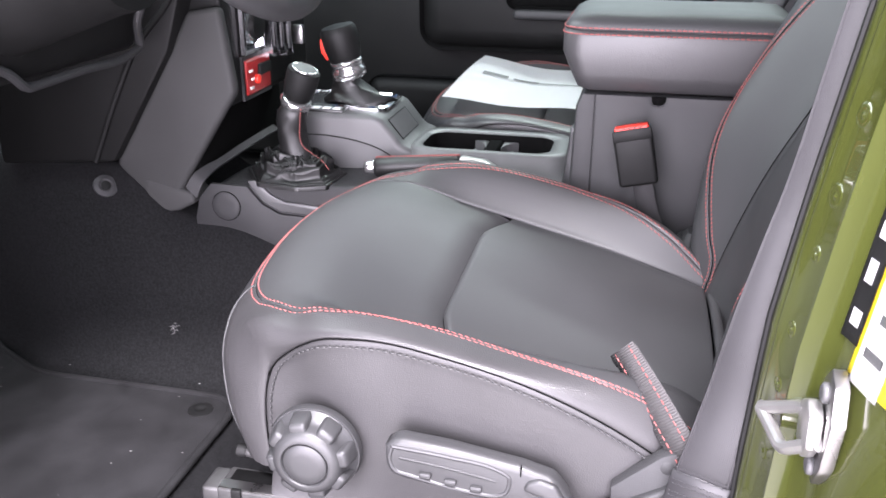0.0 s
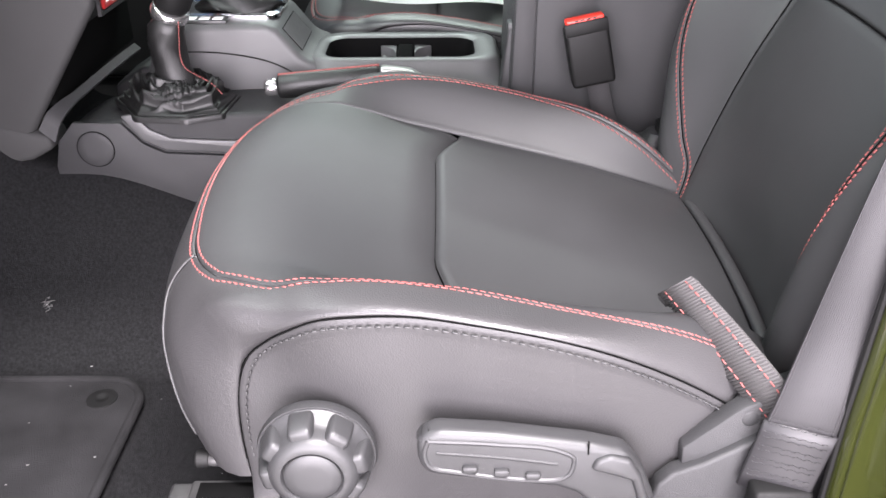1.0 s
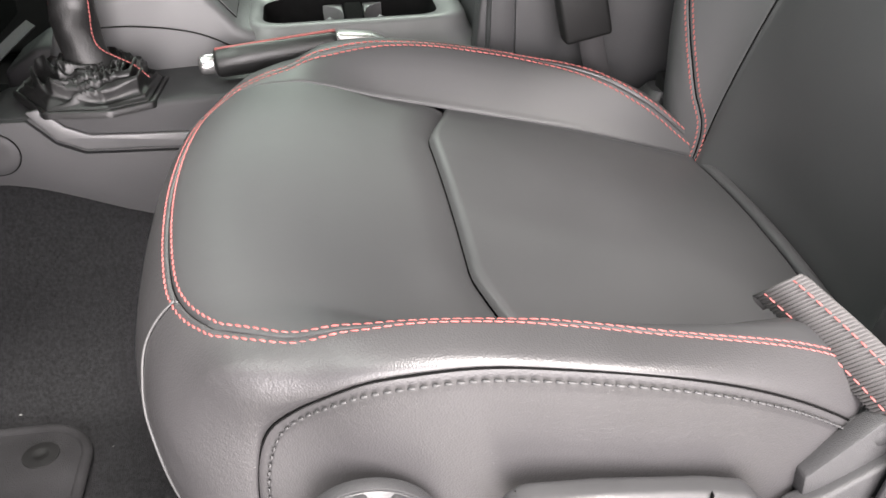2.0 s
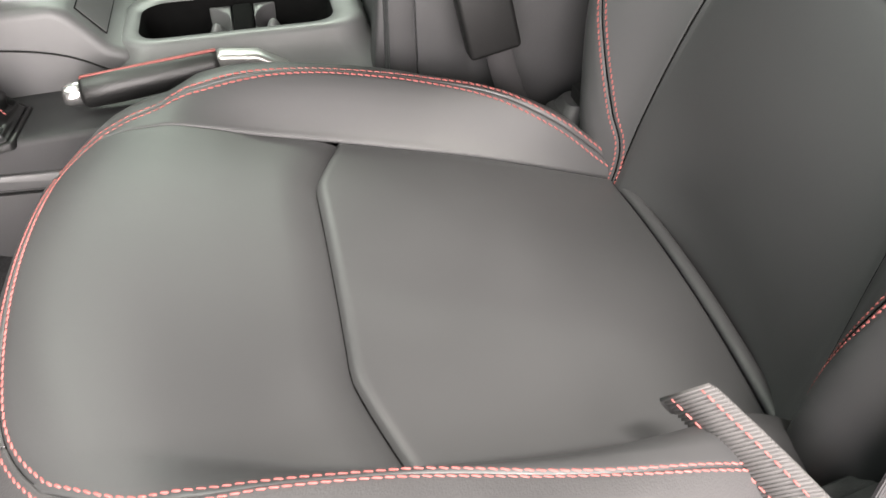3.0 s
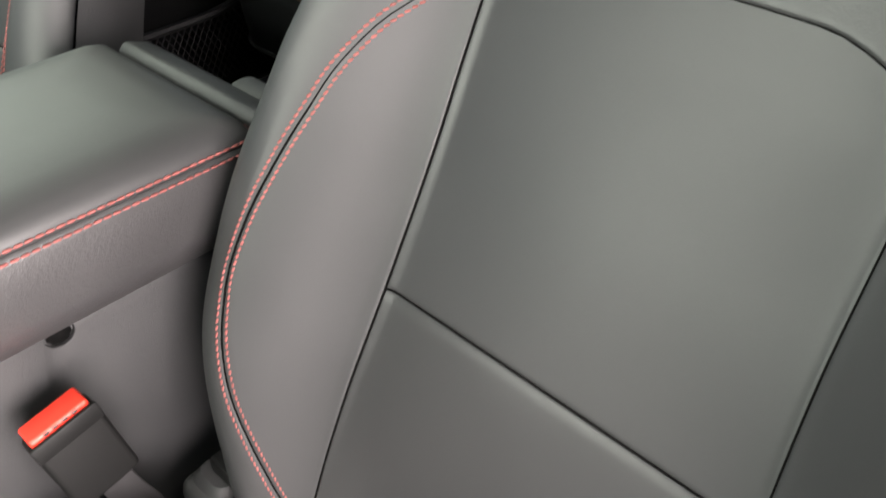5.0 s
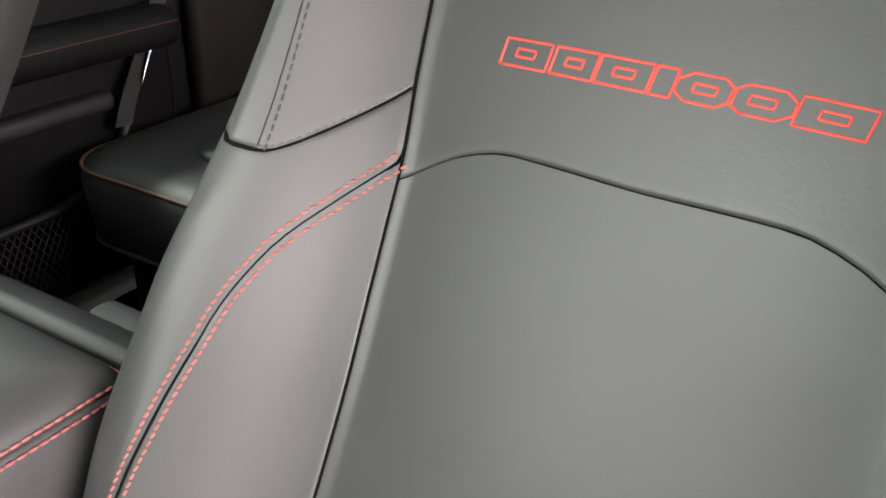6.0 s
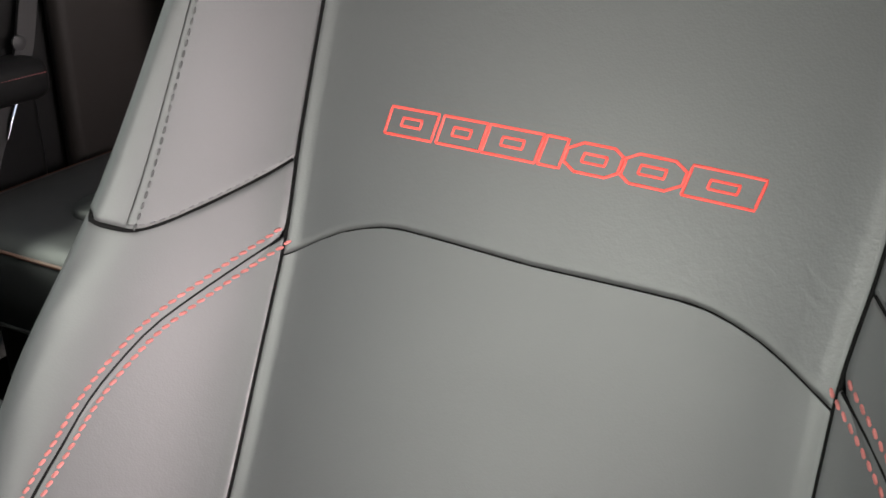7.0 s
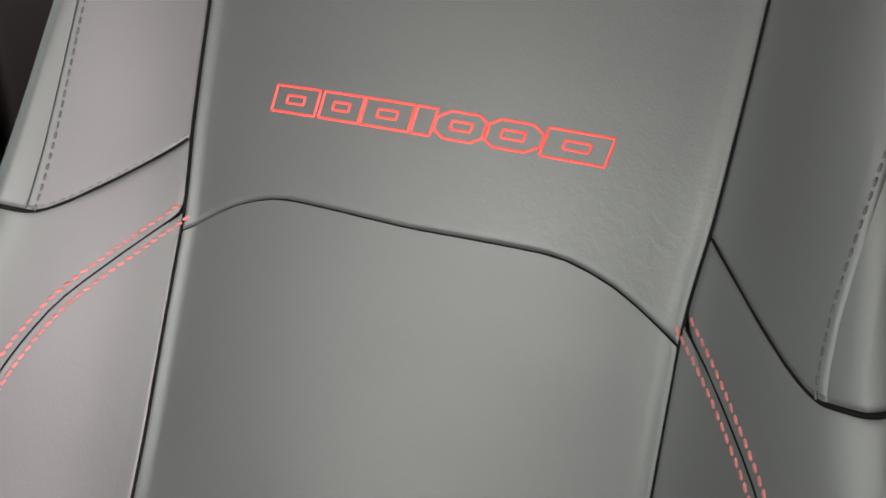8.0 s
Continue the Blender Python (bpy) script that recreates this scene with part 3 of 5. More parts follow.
        qq = np.linspace(0.605, Q_WING, 40)
        P, N = on_surface(backrest, s * qq, wing_line(qq) + 0.0025)
        v2 = np.linspace(wing_line(Q_WING), bv(1.53), 80)
        P2, _ = on_surface(backrest, s * (q_wing((v2 - v2[0]) / (BMAX - v2[0]), s) - 0.010), v2)
        bm = stitches(P - N * 0.0004, 0.0046, 0.0034, 0.0005)
        stitches(P2, 0.0050, 0.0034, 0.0006, bm)
        part("dark_stitching", bm, STITCH_G, back, "dark top stitching")
        # side of the backrest, back to the rear shell
        A, B = np.meshgrid(np.linspace(0, 1, 50), np.linspace(0, 1, 9), indexing="ij")
        top = backrest(s * 1.0, A * BMAX)
        low = top.copy()
        low[..., 1] -= 0.085 * (1 - 0.5 * A)
        low[..., 2] -= 0.03
        low[..., 0] -= s * 0.02
        P = top * (1 - B[..., None]) + low * B[..., None]
        P[..., 0] += s * 0.006 * np.sin(np.pi * B)
        part("side_panel", grid_bm(P), LEATHER_S, back)
    both(bsides)
    A, B = np.meshgrid(np.linspace(0, 1, 40), np.linspace(-1, 1, 17), indexing="ij")
    P = backrest(B, A * BMAX)
    edge = backrest(np.ones_like(A), A * BMAX)
    P[..., 0] = SX + (edge[..., 0] - SX - 0.02) * B
    P[..., 1] = edge[..., 1] - 0.085 * (1 - 0.5 * A) - 0.012 * (1 - B * B)
    P[..., 2] = edge[..., 2] - 0.03
    shell = grid_bm(P)
    shell.to_mesh(back.data)
    shell.free()
    return seat, cush, back


driver, driver_cushion, _ = front_seat("driver_seat", "black leather bucket seat with red double stitching")
passenger = copy_thing(driver, Matrix.Translation((SX + 0.744, 0.1, 0.66)))
tagged(passenger, "black leather passenger bucket seat beside the console")
passenger.name = "passenger_seat"


# ---- cabin shell ----
def carpet_z(x, y):
    side = np.abs(x - 1.228)
    tunnel = (0.170 + 0.055 * sstep(0.38, 0.57, y) + 0.07 * sstep(0.62, 0.73, y)) * (1 - sstep(0.120, 0.235 - 0.05 * sstep(0.78, 0.95, y), side))
    toe = 0.30 * sstep(0.90, 1.25, y)
    return 0.652 + np.maximum(tunnel, toe)


X, Y = np.meshgrid(np.linspace(0.50, 1.95, 110), np.linspace(-1.5, 1.2, 130), indexing="ij")
solo("carpet", grid_bm(np.stack((X, Y, carpet_z(X, Y)), axis=-1)), CARPET, "charcoal loop carpet over the cabin floor and tunnel", "carpet", "structure")
solo("ground", grid_bm(np.stack(np.meshgrid(np.linspace(-60, 60, 13), np.linspace(-60, 60, 13), indexing="ij") + [np.zeros((13, 13))], axis=-1)), CONCRETE, "pale concrete forecourt", "ground", "structure")
solo("sill", rbox(0.40, 0.515, -0.10, 1.1, 0.50, 0.70, 0.02), PAINT, "olive green painted door sill", "sill", "structure")
solo("roof", rbox(0.45, 2.0, -1.6, -0.32, 1.90, 1.95, 0.02), HEADLINER, "grey hard top over the rear of the cabin", "roof", "structure")
solo("roof_panel", rbox(0.45, 2.0, -0.32, 0.15, 1.90, 1.95, 0.02), HEADLINER, "grey roof panel over the front seats", "roof", "structure")
solo("roof_header", rbox(0.45, 2.0, 0.15, 0.60, 1.90, 1.95, 0.02), HEADLINER, "grey header rail above the windscreen", "roof", "structure")
# unseen rail over the door opening, added to cut off the hall light
solo("roof_rail_shade", rbox(0.45, 0.52, -1.6, 0.62, 1.80, 1.90, 0.02), HEADLINER, "unseen grey roof rail added to shade the far bolster", "roof", "structure")
# unseen wall behind the door pillar, added to darken the rear; open above
solo("wall_light_block", rbox(0.45, 0.50, -1.6, -0.362, 0.5, 1.32, 0.02), DARK, "unseen dark wall added to keep light off the rear cabin", "wall", "structure")
solo("wall_firewall", rbox(0.45, 2.0, 1.2, 1.25, 0.5, 1.25, 0.02), DARK, "dark firewall ahead of the footwells", "wall", "structure")
solo("wall_front_pillar", rbox(0.43, 0.47, 0.62, 1.25, 0.5, 1.36, 0.015), PAINT, "olive green front door pillar and kick panel", "wall", "structure")
solo("wall_rear", rbox(0.45, 2.0, -1.6, -1.55, 0.5, 1.95, 0.02), REAR_TRIM, "dark tailgate trim", "wall", "structure")
solo("wall_passenger_side", rbox(1.97, 2.02, -1.6, 1.2, 0.5, 1.30, 0.02), DARK, "dark passenger side door trim below the windows", "wall", "structure")


def rr(cx, cy, hx, hy, radius, z, n=6, rear=None):
    """A ring of points round a rounded rectangle at height z; rear: another radius at its rear corners."""
    out = []
    for sx, sy, a0 in ((1, 1, 0), (-1, 1, 90), (-1, -1, 180), (1, -1, 270)):
        r = radius if rear is None or sy > 0 else rear
        for k in range(n + 1):
            a = radians(a0 + 90 * k / n)
            out.append((cx + sx * (hx - r) + r * math.cos(a), cy + sy * (hy - r) + r * math.sin(a), z))
    return out


def loft(rings, bm=None, cap0=True, cap1=True):
    """A skin over closed rings with the same number of points."""
    bm = bm or bmesh.new()
    vs = [[bm.verts.new(p) for p in ring] for ring in rings]
    n = len(vs[0])
    for a, b in zip(vs, vs[1:]):
        for i in range(n):
            bm.faces.new((a[i], a[(i + 1) % n], b[(i + 1) % n], b[i]))
    if cap0:
        bm.faces.new(vs[0][::-1])
    if cap1:
        bm.faces.new(vs[-1])
    return bm


def ribbon(points, ways, width, thick, bm=None):
    """A flat band along points; ways: the direction across it at each point."""
    P, W = np.array(points, float), np.array(ways, float)
    W /= np.linalg.norm(W, axis=1, keepdims=True)
    T = np.gradient(P, axis=0)
    N = np.cross(T, W)
    N /= np.linalg.norm(N, axis=1, keepdims=True) + 1e-12
    rings = []
    wide = width if isinstance(width, (list, tuple, np.ndarray)) else [width] * len(P)
    for p, w, n, h in zip(P, W, N, np.array(wide) / 2):
        rings.append([tuple(p + w * a * h + n * b * thick / 2) for a, b in ((-1, -0.4), (-0.94, -1), (0.94, -1), (1, -0.4), (1, 0.4), (0.94, 1), (-0.94, 1), (-1, 0.4))])
    return loft(rings, bm)


def smooth_line(points, n=40):
    P = np.array(points, float)
    L = np.concatenate(([0], np.cumsum(np.linalg.norm(np.diff(P, axis=0), axis=1))))
    s = np.linspace(0, L[-1], n)
    return np.stack([hermite(L, P[:, k])(s) for k in range(P.shape[1])], axis=1)


# ---- driver's seat hardware ----
AXIS = pose(0.620, 0.243, 0.864, 0, -90, 0)


knob = part("recline_knob", lathe([(0.036, 0.0), (0.0395, 0.002), (0.0400, 0.0050), (0.0380, 0.0075), (0.0345, 0.0100), (0.0318, 0.0165), (0.0308, 0.0225), (0.0285, 0.0262), (0.0240, 0.0282), (0.0215, 0.0282), (0.0203, 0.0268), (0.0200, 0.0250)], AXIS, 64), PLASTIC_G, driver_cushion, "grey plastic adjuster knob with notched rim")
for k in range(8):
    turn = AXIS @ pose(0, 0, 0, 0, 0, 45 * k + 12)
    lug = rbox(0.0275, 0.0400, -0.0092, 0.0092, 0.0035, 0.0238, 0.0036, 4)
    for v in lug.verts:
        v.co.x -= 0.0030 * sstep(0.010, 0.024, v.co.z) + v.co.y ** 2 * 9.0
        v.co.y *= 1.0 - 0.12 * float(sstep(0.010, 0.024, v.co.z))
    bmesh.ops.transform(lug, matrix=turn, verts=lug.verts)
    part("knob_lug", lug, PLASTIC_G, knob)
part("knob_cap", lathe([(0.0196, 0.0255), (0.0193, 0.0272), (0.0178, 0.0284), (0.010, 0.0294), (0.002, 0.0297)], AXIS, 40), PLASTIC_G, knob)
part("knob_collar", lathe([(0.041, -0.004), (0.042, 0.0), (0.041, 0.004), (0.034, 0.005)], AXIS, 48), PLASTIC, knob)

lever = part("recline_lever", prism([(0.170, 0.898), (0.173, 0.893), (0.172, 0.874), (0.166, 0.866), (0.150, 0.863), (0.078, 0.853), (0.066, 0.848), (0.052, 0.834), (0.036, 0.812), (0.012, 0.800), (0.006, 0.812), (0.012, 0.842), (0.022, 0.868), (0.034, 0.884), (0.060, 0.891), (0.120, 0.900), (0.160, 0.903)], "x", 0.592, 0.611, 0.006, 4), PLASTIC_G, driver_cushion, "grey plastic height lever")
grip_rim = [(0.1655, 0.8955), (0.120, 0.8925), (0.078, 0.8860), (0.069, 0.8790), (0.072, 0.8660), (0.085, 0.8610), (0.150, 0.8695), (0.1640, 0.8735), (0.1680, 0.8850)]
part("lever_rim", tube(smooth_line([(0.5925, y, z) for y, z in grip_rim + grip_rim[:1]], 60), 0.0019, 8, cap=False), PLASTIC_G, lever)
part("lever_step", tube(smooth_line([(0.5922, 0.160, 0.8855), (0.5922, 0.120, 0.8815), (0.5922, 0.080, 0.8755)], 20), 0.0013, 6), PLASTIC, lever)
for k in range(3):
    y = 0.138 - 0.021 * k
    part("lever_grip_rib", rbox(0.5885, 0.594, y - 0.0050, y + 0.0050, 0.8700 - 0.003 * k, 0.8755 - 0.003 * k, 0.0016, 2), PLASTIC_G, lever)
part("lever_joint", rbox(0.5908, 0.594, 0.0600, 0.0608, 0.884, 0.8935, 0.0002, 1), SEAM_SHADE, lever)
part("lever_boss", prism([(0.046, 0.884), (0.055, 0.880), (0.058, 0.872), (0.040, 0.866), (0.030, 0.862), (0.020, 0.83), (0.014, 0.836), (0.024, 0.866), (0.032, 0.880)], "x", 0.5885, 0.596, 0.003, 3), PLASTIC_G, lever)

hinge = part("hinge_cover", prism([(0.014, 0.790), (0.012, 0.822), (0.007, 0.840), (-0.003, 0.851), (-0.024, 0.860), (-0.064, 0.885), (-0.100, 0.902), (-0.135, 0.900), (-0.14, 0.79)], "x", 0.608, 0.622, 0.003, 3), PLASTIC, driver_cushion, "grey plastic hinge cover")
part("hinge_plate", prism([(-0.010, 0.850), (-0.009, 0.868), (-0.047, 0.903), (-0.10, 0.925), (-0.12, 0.92), (-0.12, 0.850)], "x", 0.615, 0.630, 0.002, 2), PLASTIC, hinge)
part("hinge_arm", prism([(0.014, 0.806), (0.010, 0.820), (-0.004, 0.848), (-0.019, 0.873), (-0.034, 0.889), (-0.060, 0.905), (-0.10, 0.92), (-0.11, 0.90), (-0.045, 0.885), (-0.026, 0.865), (-0.016, 0.845), (-0.004, 0.822), (0.004, 0.806)], "x", 0.630, 0.643, 0.003, 3), PLASTIC, hinge)
# black sheet behind the arm, shade of the gap put into colour
part("hinge_recess_shade", prism([(0.010, 0.80), (0.006, 0.83), (-0.02, 0.87), (-0.10, 0.91), (-0.12, 0.80)], "x", 0.641, 0.646), SEAM_SHADE, hinge)
part("hinge_pin", lathe([(0.006, 0.0), (0.006, 0.004), (0.004, 0.005)], pose(0.619, -0.052, 0.893, 0, -90, 0), 20), PLASTIC, hinge)

line = smooth_line([(0.6007, -0.0798, 0.8887), (0.6097, -0.0651, 0.9077), (0.6430, -0.0373, 0.9360), (0.6738, -0.0156, 0.9539), (0.6806, -0.0109, 0.9574), (0.6831, -0.0092, 0.9576), (0.6840, -0.0089, 0.9559), (0.6830, -0.0098, 0.9539), (0.6793, -0.0142, 0.9495)], 60)
ways = [(-0.50, -0.48, 0.72)] * 60
strap = part("pull_strap", ribbon(line, ways, np.linspace(0.038, 0.034, 60), 0.0022), STRAP, driver_cushion, "grey webbing pull strap with red lines")
across = np.array((-0.50, -0.48, 0.72)) / np.linalg.norm((-0.50, -0.48, 0.72))
T = np.gradient(line, axis=0)
NN = np.cross(T, across)
NN /= np.linalg.norm(NN, axis=1, keepdims=True)
NN *= np.sign(NN[20] @ (-0.78, 0.30, 0.55))
bm = bmesh.new()
for off in (-0.0105, 0.0105):
    stitches(line + across * off + NN * 0.0021, 0.0062, 0.0046, 0.0006, bm)
part("strap_thread", bm, STITCH, strap, "red thread lines")
bm = bmesh.new()
fine = resample(line, 0.0024)
TF = np.gradient(fine, axis=0)
NF = np.cross(TF, across)
NF /= np.linalg.norm(NF, axis=1, keepdims=True)
NF *= np.sign(NF[len(NF) // 3] @ (-0.78, 0.30, 0.55))
for p, n, w in zip(fine, NF, np.linspace(0.0190, 0.0170, len(fine))):
    tube([p - across * w + n * 0.0010, p + across * w + n * 0.0010], 0.00085, 6, bm)
part("strap_ribs", bm, STRAP, strap)


def seat_rail(x, label):
    rail = thing("seat_rail", (x, 0.1, 0.70), label, "seat rail", "seat rails")
    part("channel", rbox(x - 0.018, x + 0.018, -0.20, 0.352, 0.772, 0.792, 0.003), RAIL_STEEL, rail)
    part("lower_channel", rbox(x - 0.022, x + 0.022, -0.24, 0.33, 0.742, 0.768, 0.003), DARK, rail)
    part("end_cap", rbox(x - 0.017, x + 0.017, 0.349, 0.368, 0.772, 0.790, 0.003), RAIL_STEEL, rail)
    part("top_plate", rbox(x - 0.017, x - 0.004, -0.19, 0.350, 0.7915, 0.7935, 0.0006, 1), STEEL, rail, "bright steel edge")
    # black strip on the channel's top, painting the shaded slot
    part("slot_shade", rbox(x - 0.003, x + 0.014, -0.19, 0.345, 0.7900, 0.7925, 0.0005, 1), SEAM_SHADE, rail)
    for k in range(4):
        part("tooth", rbox(x - 0.0185, x - 0.0165, 0.300 - 0.016 * k, 0.308 - 0.016 * k, 0.776, 0.788, 0.0008, 1), STEEL, rail)
    part("clip", rbox(x - 0.021, x - 0.016, 0.326, 0.336, 0.776, 0.794, 0.001), DARK, rail)
    part("bar", tube([(x + 0.028, -0.05, 0.803), (x + 0.028, 0.335, 0.803), (x + 0.030, 0.349, 0.803)], 0.0055, 12), RAIL_STEEL, rail)
    part("bar_end", lathe([(0.0065, 0), (0.0072, 0.003), (0.0072, 0.009), (0.005, 0.011)], pose(x + 0.029, 0.340, 0.803, -90, 0, 0), 20), DARK, rail)
    for y in (-0.18, 0.26):
        part("foot", rbox(x - 0.02, x + 0.02, y - 0.03, y + 0.03, 0.652, 0.744, 0.004), DARK, rail)
    return rail


rail = seat_rail(0.652, "bright steel seat rail under the cushion")
copy_thing(rail, Matrix.Translation((1.060, 0.1, 0.70)))

# ---- floor mat ----
mat_thing = thing("floor_mat", (0.78, 0.7, 0.66), "charcoal carpet floor mat with bound edge", "floor mat")
A, B = np.meshgrid(np.linspace(0, 1, 60), np.linspace(0, 1, 70), indexing="ij")
Y = 0.495 + 0.525 * B


def mat_edge(y):
    """The mat's edge along the tunnel, rounded at the seat's end."""
    run = np.interp(y, (0.50, 0.79, 0.83, 0.856, 0.92, 1.02), (0.973, 0.975, 0.982, 0.997, 1.030, 1.070))
    return np.where(y > 0.54, run, 0.928 + np.sqrt(np.clip(0.045 ** 2 - (0.54 - y) ** 2, 0, 1)))


edge_x = mat_edge(Y)
X = 0.55 + (edge_x - 0.55) * A
Z = carpet_z(X, Y) + 0.012
part("mat_surface", grid_bm(np.stack((X, Y, Z), axis=-1)), MAT, mat_thing)
rim = [(0.55 + 0.378 * k / 12, 0.495) for k in range(12)] + [(0.928 + 0.045 * math.sin(a), 0.54 - 0.045 * math.cos(a)) for a in np.linspace(0, math.pi / 2, 12)] + [(float(mat_edge(0.54 + 0.48 * k / 24)), 0.54 + 0.48 * k / 24) for k in range(1, 25)]
part("binding", tube([(x, y, float(carpet_z(x, y)) + 0.010) for x, y in rim], 0.0055, 10), MAT, mat_thing, "sewn charcoal edge binding")
for x, y in ((0.936, 0.537), (0.62, 0.537)):
    z = float(carpet_z(x, y)) + 0.0115
    g = part("grommet", lathe([(0.017, 0), (0.0166, 0.0015), (0.010, 0.0024), (0.006, 0.0022), (0.0035, 0.0005)], pose(x, y, z), 28), DARK, mat_thing, "black plastic grommet")
for x, y, z, r, p in ((1.0795, 0.7305, 0.9205, 0.017, 38),):
    g = thing("carpet_fastener", (x, y, z), "grey plastic push fastener in the carpet", "fastener")
    part("flange", lathe([(r, 0), (r * 0.98, 0.002), (r * 0.6, 0.0035), (r * 0.45, 0.002)], pose(x, y, z, p, -40, 0), 28), PLASTIC, g)
    part("hub", lathe([(r * 0.42, 0.001), (r * 0.4, 0.004), (r * 0.1, 0.005)], pose(x, y, z, p, -40, 0), 20), DARK, g)

# pale lint on the carpet and the mat
rng = random.Random(4)
bm = bmesh.new()
for k in range(36):
    x, y = rng.uniform(0.56, 1.0), rng.uniform(0.36, 0.95)
    z = float(carpet_z(x, y)) + (0.0145 if y > 0.5 else 0.002)
    r = rng.uniform(0.0005, 0.0011) * (2.2 if k % 9 == 0 else 1)
    a0 = rng.uniform(0, 6.28)
    ring = [bm.verts.new((x + r * rng.uniform(0.5, 1.3) * math.cos(a0 + a), y + r * 1.6 * rng.uniform(0.5, 1.2) * math.sin(a0 + a), z)) for a in (0, 1.05, 2.1, 3.14, 4.2, 5.24)]
    tip = bm.verts.new((x, y, z + r * 0.7))
    for p, q in zip(ring, ring[1:] + ring[:1]):
        bm.faces.new((p, q, tip))
for k in range(22):
    x, y = 1.037 + rng.gauss(0, 0.0012), 0.623 + rng.gauss(0, 0.0040)
    z = float(carpet_z(x, y)) + 0.0015
    d = Vector((rng.uniform(-1, 1), rng.uniform(-1, 1), rng.uniform(0.0, 0.5))).normalized() * 0.0035
    tube([Vector((x, y, z)) - d, Vector((x, y, z + 0.001)), Vector((x, y, z)) + d], 0.00022, 4, bm)
solo("lint", bm, material("pale_lint", (0.14, 0.138, 0.135), 0.9, vary=0.2, scale=300, bump=0), "pale flecks of lint on the carpet", "lint", "stuff")

# ---- door pillar, striker and label ----
pillar = thing("door_pillar", (0.45, -0.15, 0.5), "glossy olive green painted door pillar with welds", "pillar", kind="structure")
prof = [(0.583, -0.0990), (0.577, -0.0985), (0.572, -0.0995), (0.570, -0.1008), (0.568, -0.1000), (0.566, -0.1003), (0.563, -0.1025), (0.550, -0.1062), (0.538, -0.1092), (0.536, -0.1080), (0.533, -0.1085), (0.531, -0.1115), (0.525, -0.1195), (0.518, -0.1225), (0.515, -0.1250), (0.500, -0.1300), (0.46, -0.142), (0.42, -0.165), (0.40, -0.22), (0.40, -0.36), (0.583, -0.36)]


def lean(z):
    """The pillar leans back with height."""
    return float(np.interp(z, (0.5, 0.925, 1.045, 1.14, 1.235, 1.9), (0.01, 0.0, -0.006, -0.0185, -0.033, -0.135)))


part("jamb", loft([[(x, y + lean(z), z) for x, y in prof] for z in np.linspace(0.5, 1.9, 57)]), PAINT, pillar)
for z, r in ((1.240, 1.0), (1.193, 1.1), (1.144, 1.1), (1.106, 0.8), (1.054, 0.8), (1.014, 0.8), (0.962, 0.9)):
    m = pose(0.5525, -0.1056 + lean(z), z, -84, 0, 15.5)
    part("spot_weld", lathe([(0.0085 * r, -0.0012), (0.0070 * r, 0.0002), (0.0052 * r, 0.0007), (0.0030 * r, 0.0001), (0.0018 * r, 0.0003), (0.0006 * r, 0.0012)], m, 24), PAINT, pillar)
part("weatherstrip", tube([(0.584, -0.0980 + lean(z), z) for z in np.linspace(0.6, 1.85, 40)], 0.0026, 8), DARK, pillar, "black rubber weatherstrip")
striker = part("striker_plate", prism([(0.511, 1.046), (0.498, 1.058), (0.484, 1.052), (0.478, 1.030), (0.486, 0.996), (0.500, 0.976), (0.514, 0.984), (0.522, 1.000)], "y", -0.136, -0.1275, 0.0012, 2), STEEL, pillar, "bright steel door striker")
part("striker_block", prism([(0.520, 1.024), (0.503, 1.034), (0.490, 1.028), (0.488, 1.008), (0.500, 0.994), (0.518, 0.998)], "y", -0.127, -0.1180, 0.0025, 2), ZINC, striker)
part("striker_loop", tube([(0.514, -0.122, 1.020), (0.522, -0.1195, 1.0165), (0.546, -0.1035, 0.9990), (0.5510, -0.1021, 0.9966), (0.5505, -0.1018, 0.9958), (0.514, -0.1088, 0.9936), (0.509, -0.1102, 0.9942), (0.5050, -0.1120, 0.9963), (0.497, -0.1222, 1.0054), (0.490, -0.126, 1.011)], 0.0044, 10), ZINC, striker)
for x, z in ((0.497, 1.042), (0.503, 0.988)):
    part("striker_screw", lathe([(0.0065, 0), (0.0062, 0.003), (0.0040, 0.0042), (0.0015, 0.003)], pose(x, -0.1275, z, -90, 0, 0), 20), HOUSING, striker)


def sticker(x0, x1, z0, z1, lift, skew=0.0):
    """A thin sheet stuck on the pillar's outer face."""
    A, B = np.meshgrid(np.linspace(0, 1, 9), np.linspace(0, 1, 15), indexing="ij")
    X = x0 + (x1 - x0) * A
    Z = z0 + (z1 - z0) * B + skew * (1 - A) * (1 - B)
    face = np.interp(X, (0.42, 0.46, 0.50, 0.515, 0.518, 0.525), (-0.165, -0.142, -0.130, -0.125, -0.1225, -0.1195))
    Y = face + np.interp(Z, (0.925, 1.045, 1.14, 1.235, 1.9), (0.0, -0.006, -0.0185, -0.033, -0.135)) + lift
    bm = grid_bm(np.stack((X, Y, Z), axis=-1))
    bmesh.ops.solidify(bm, geom=bm.faces[:], thickness=0.0005)
    return bm


label = part("warning_label", sticker(0.452, 0.5005, 1.056, 1.222, 0.0012), YELLOW, pillar, "yellow, white and black warning label")
part("label_strip", sticker(0.4995, 0.5158, 1.072, 1.214, 0.0014), BLACK_LABEL, label)
part("label_body", sticker(0.468, 0.4955, 1.0535, 1.190, 0.0022), WHITE, label)
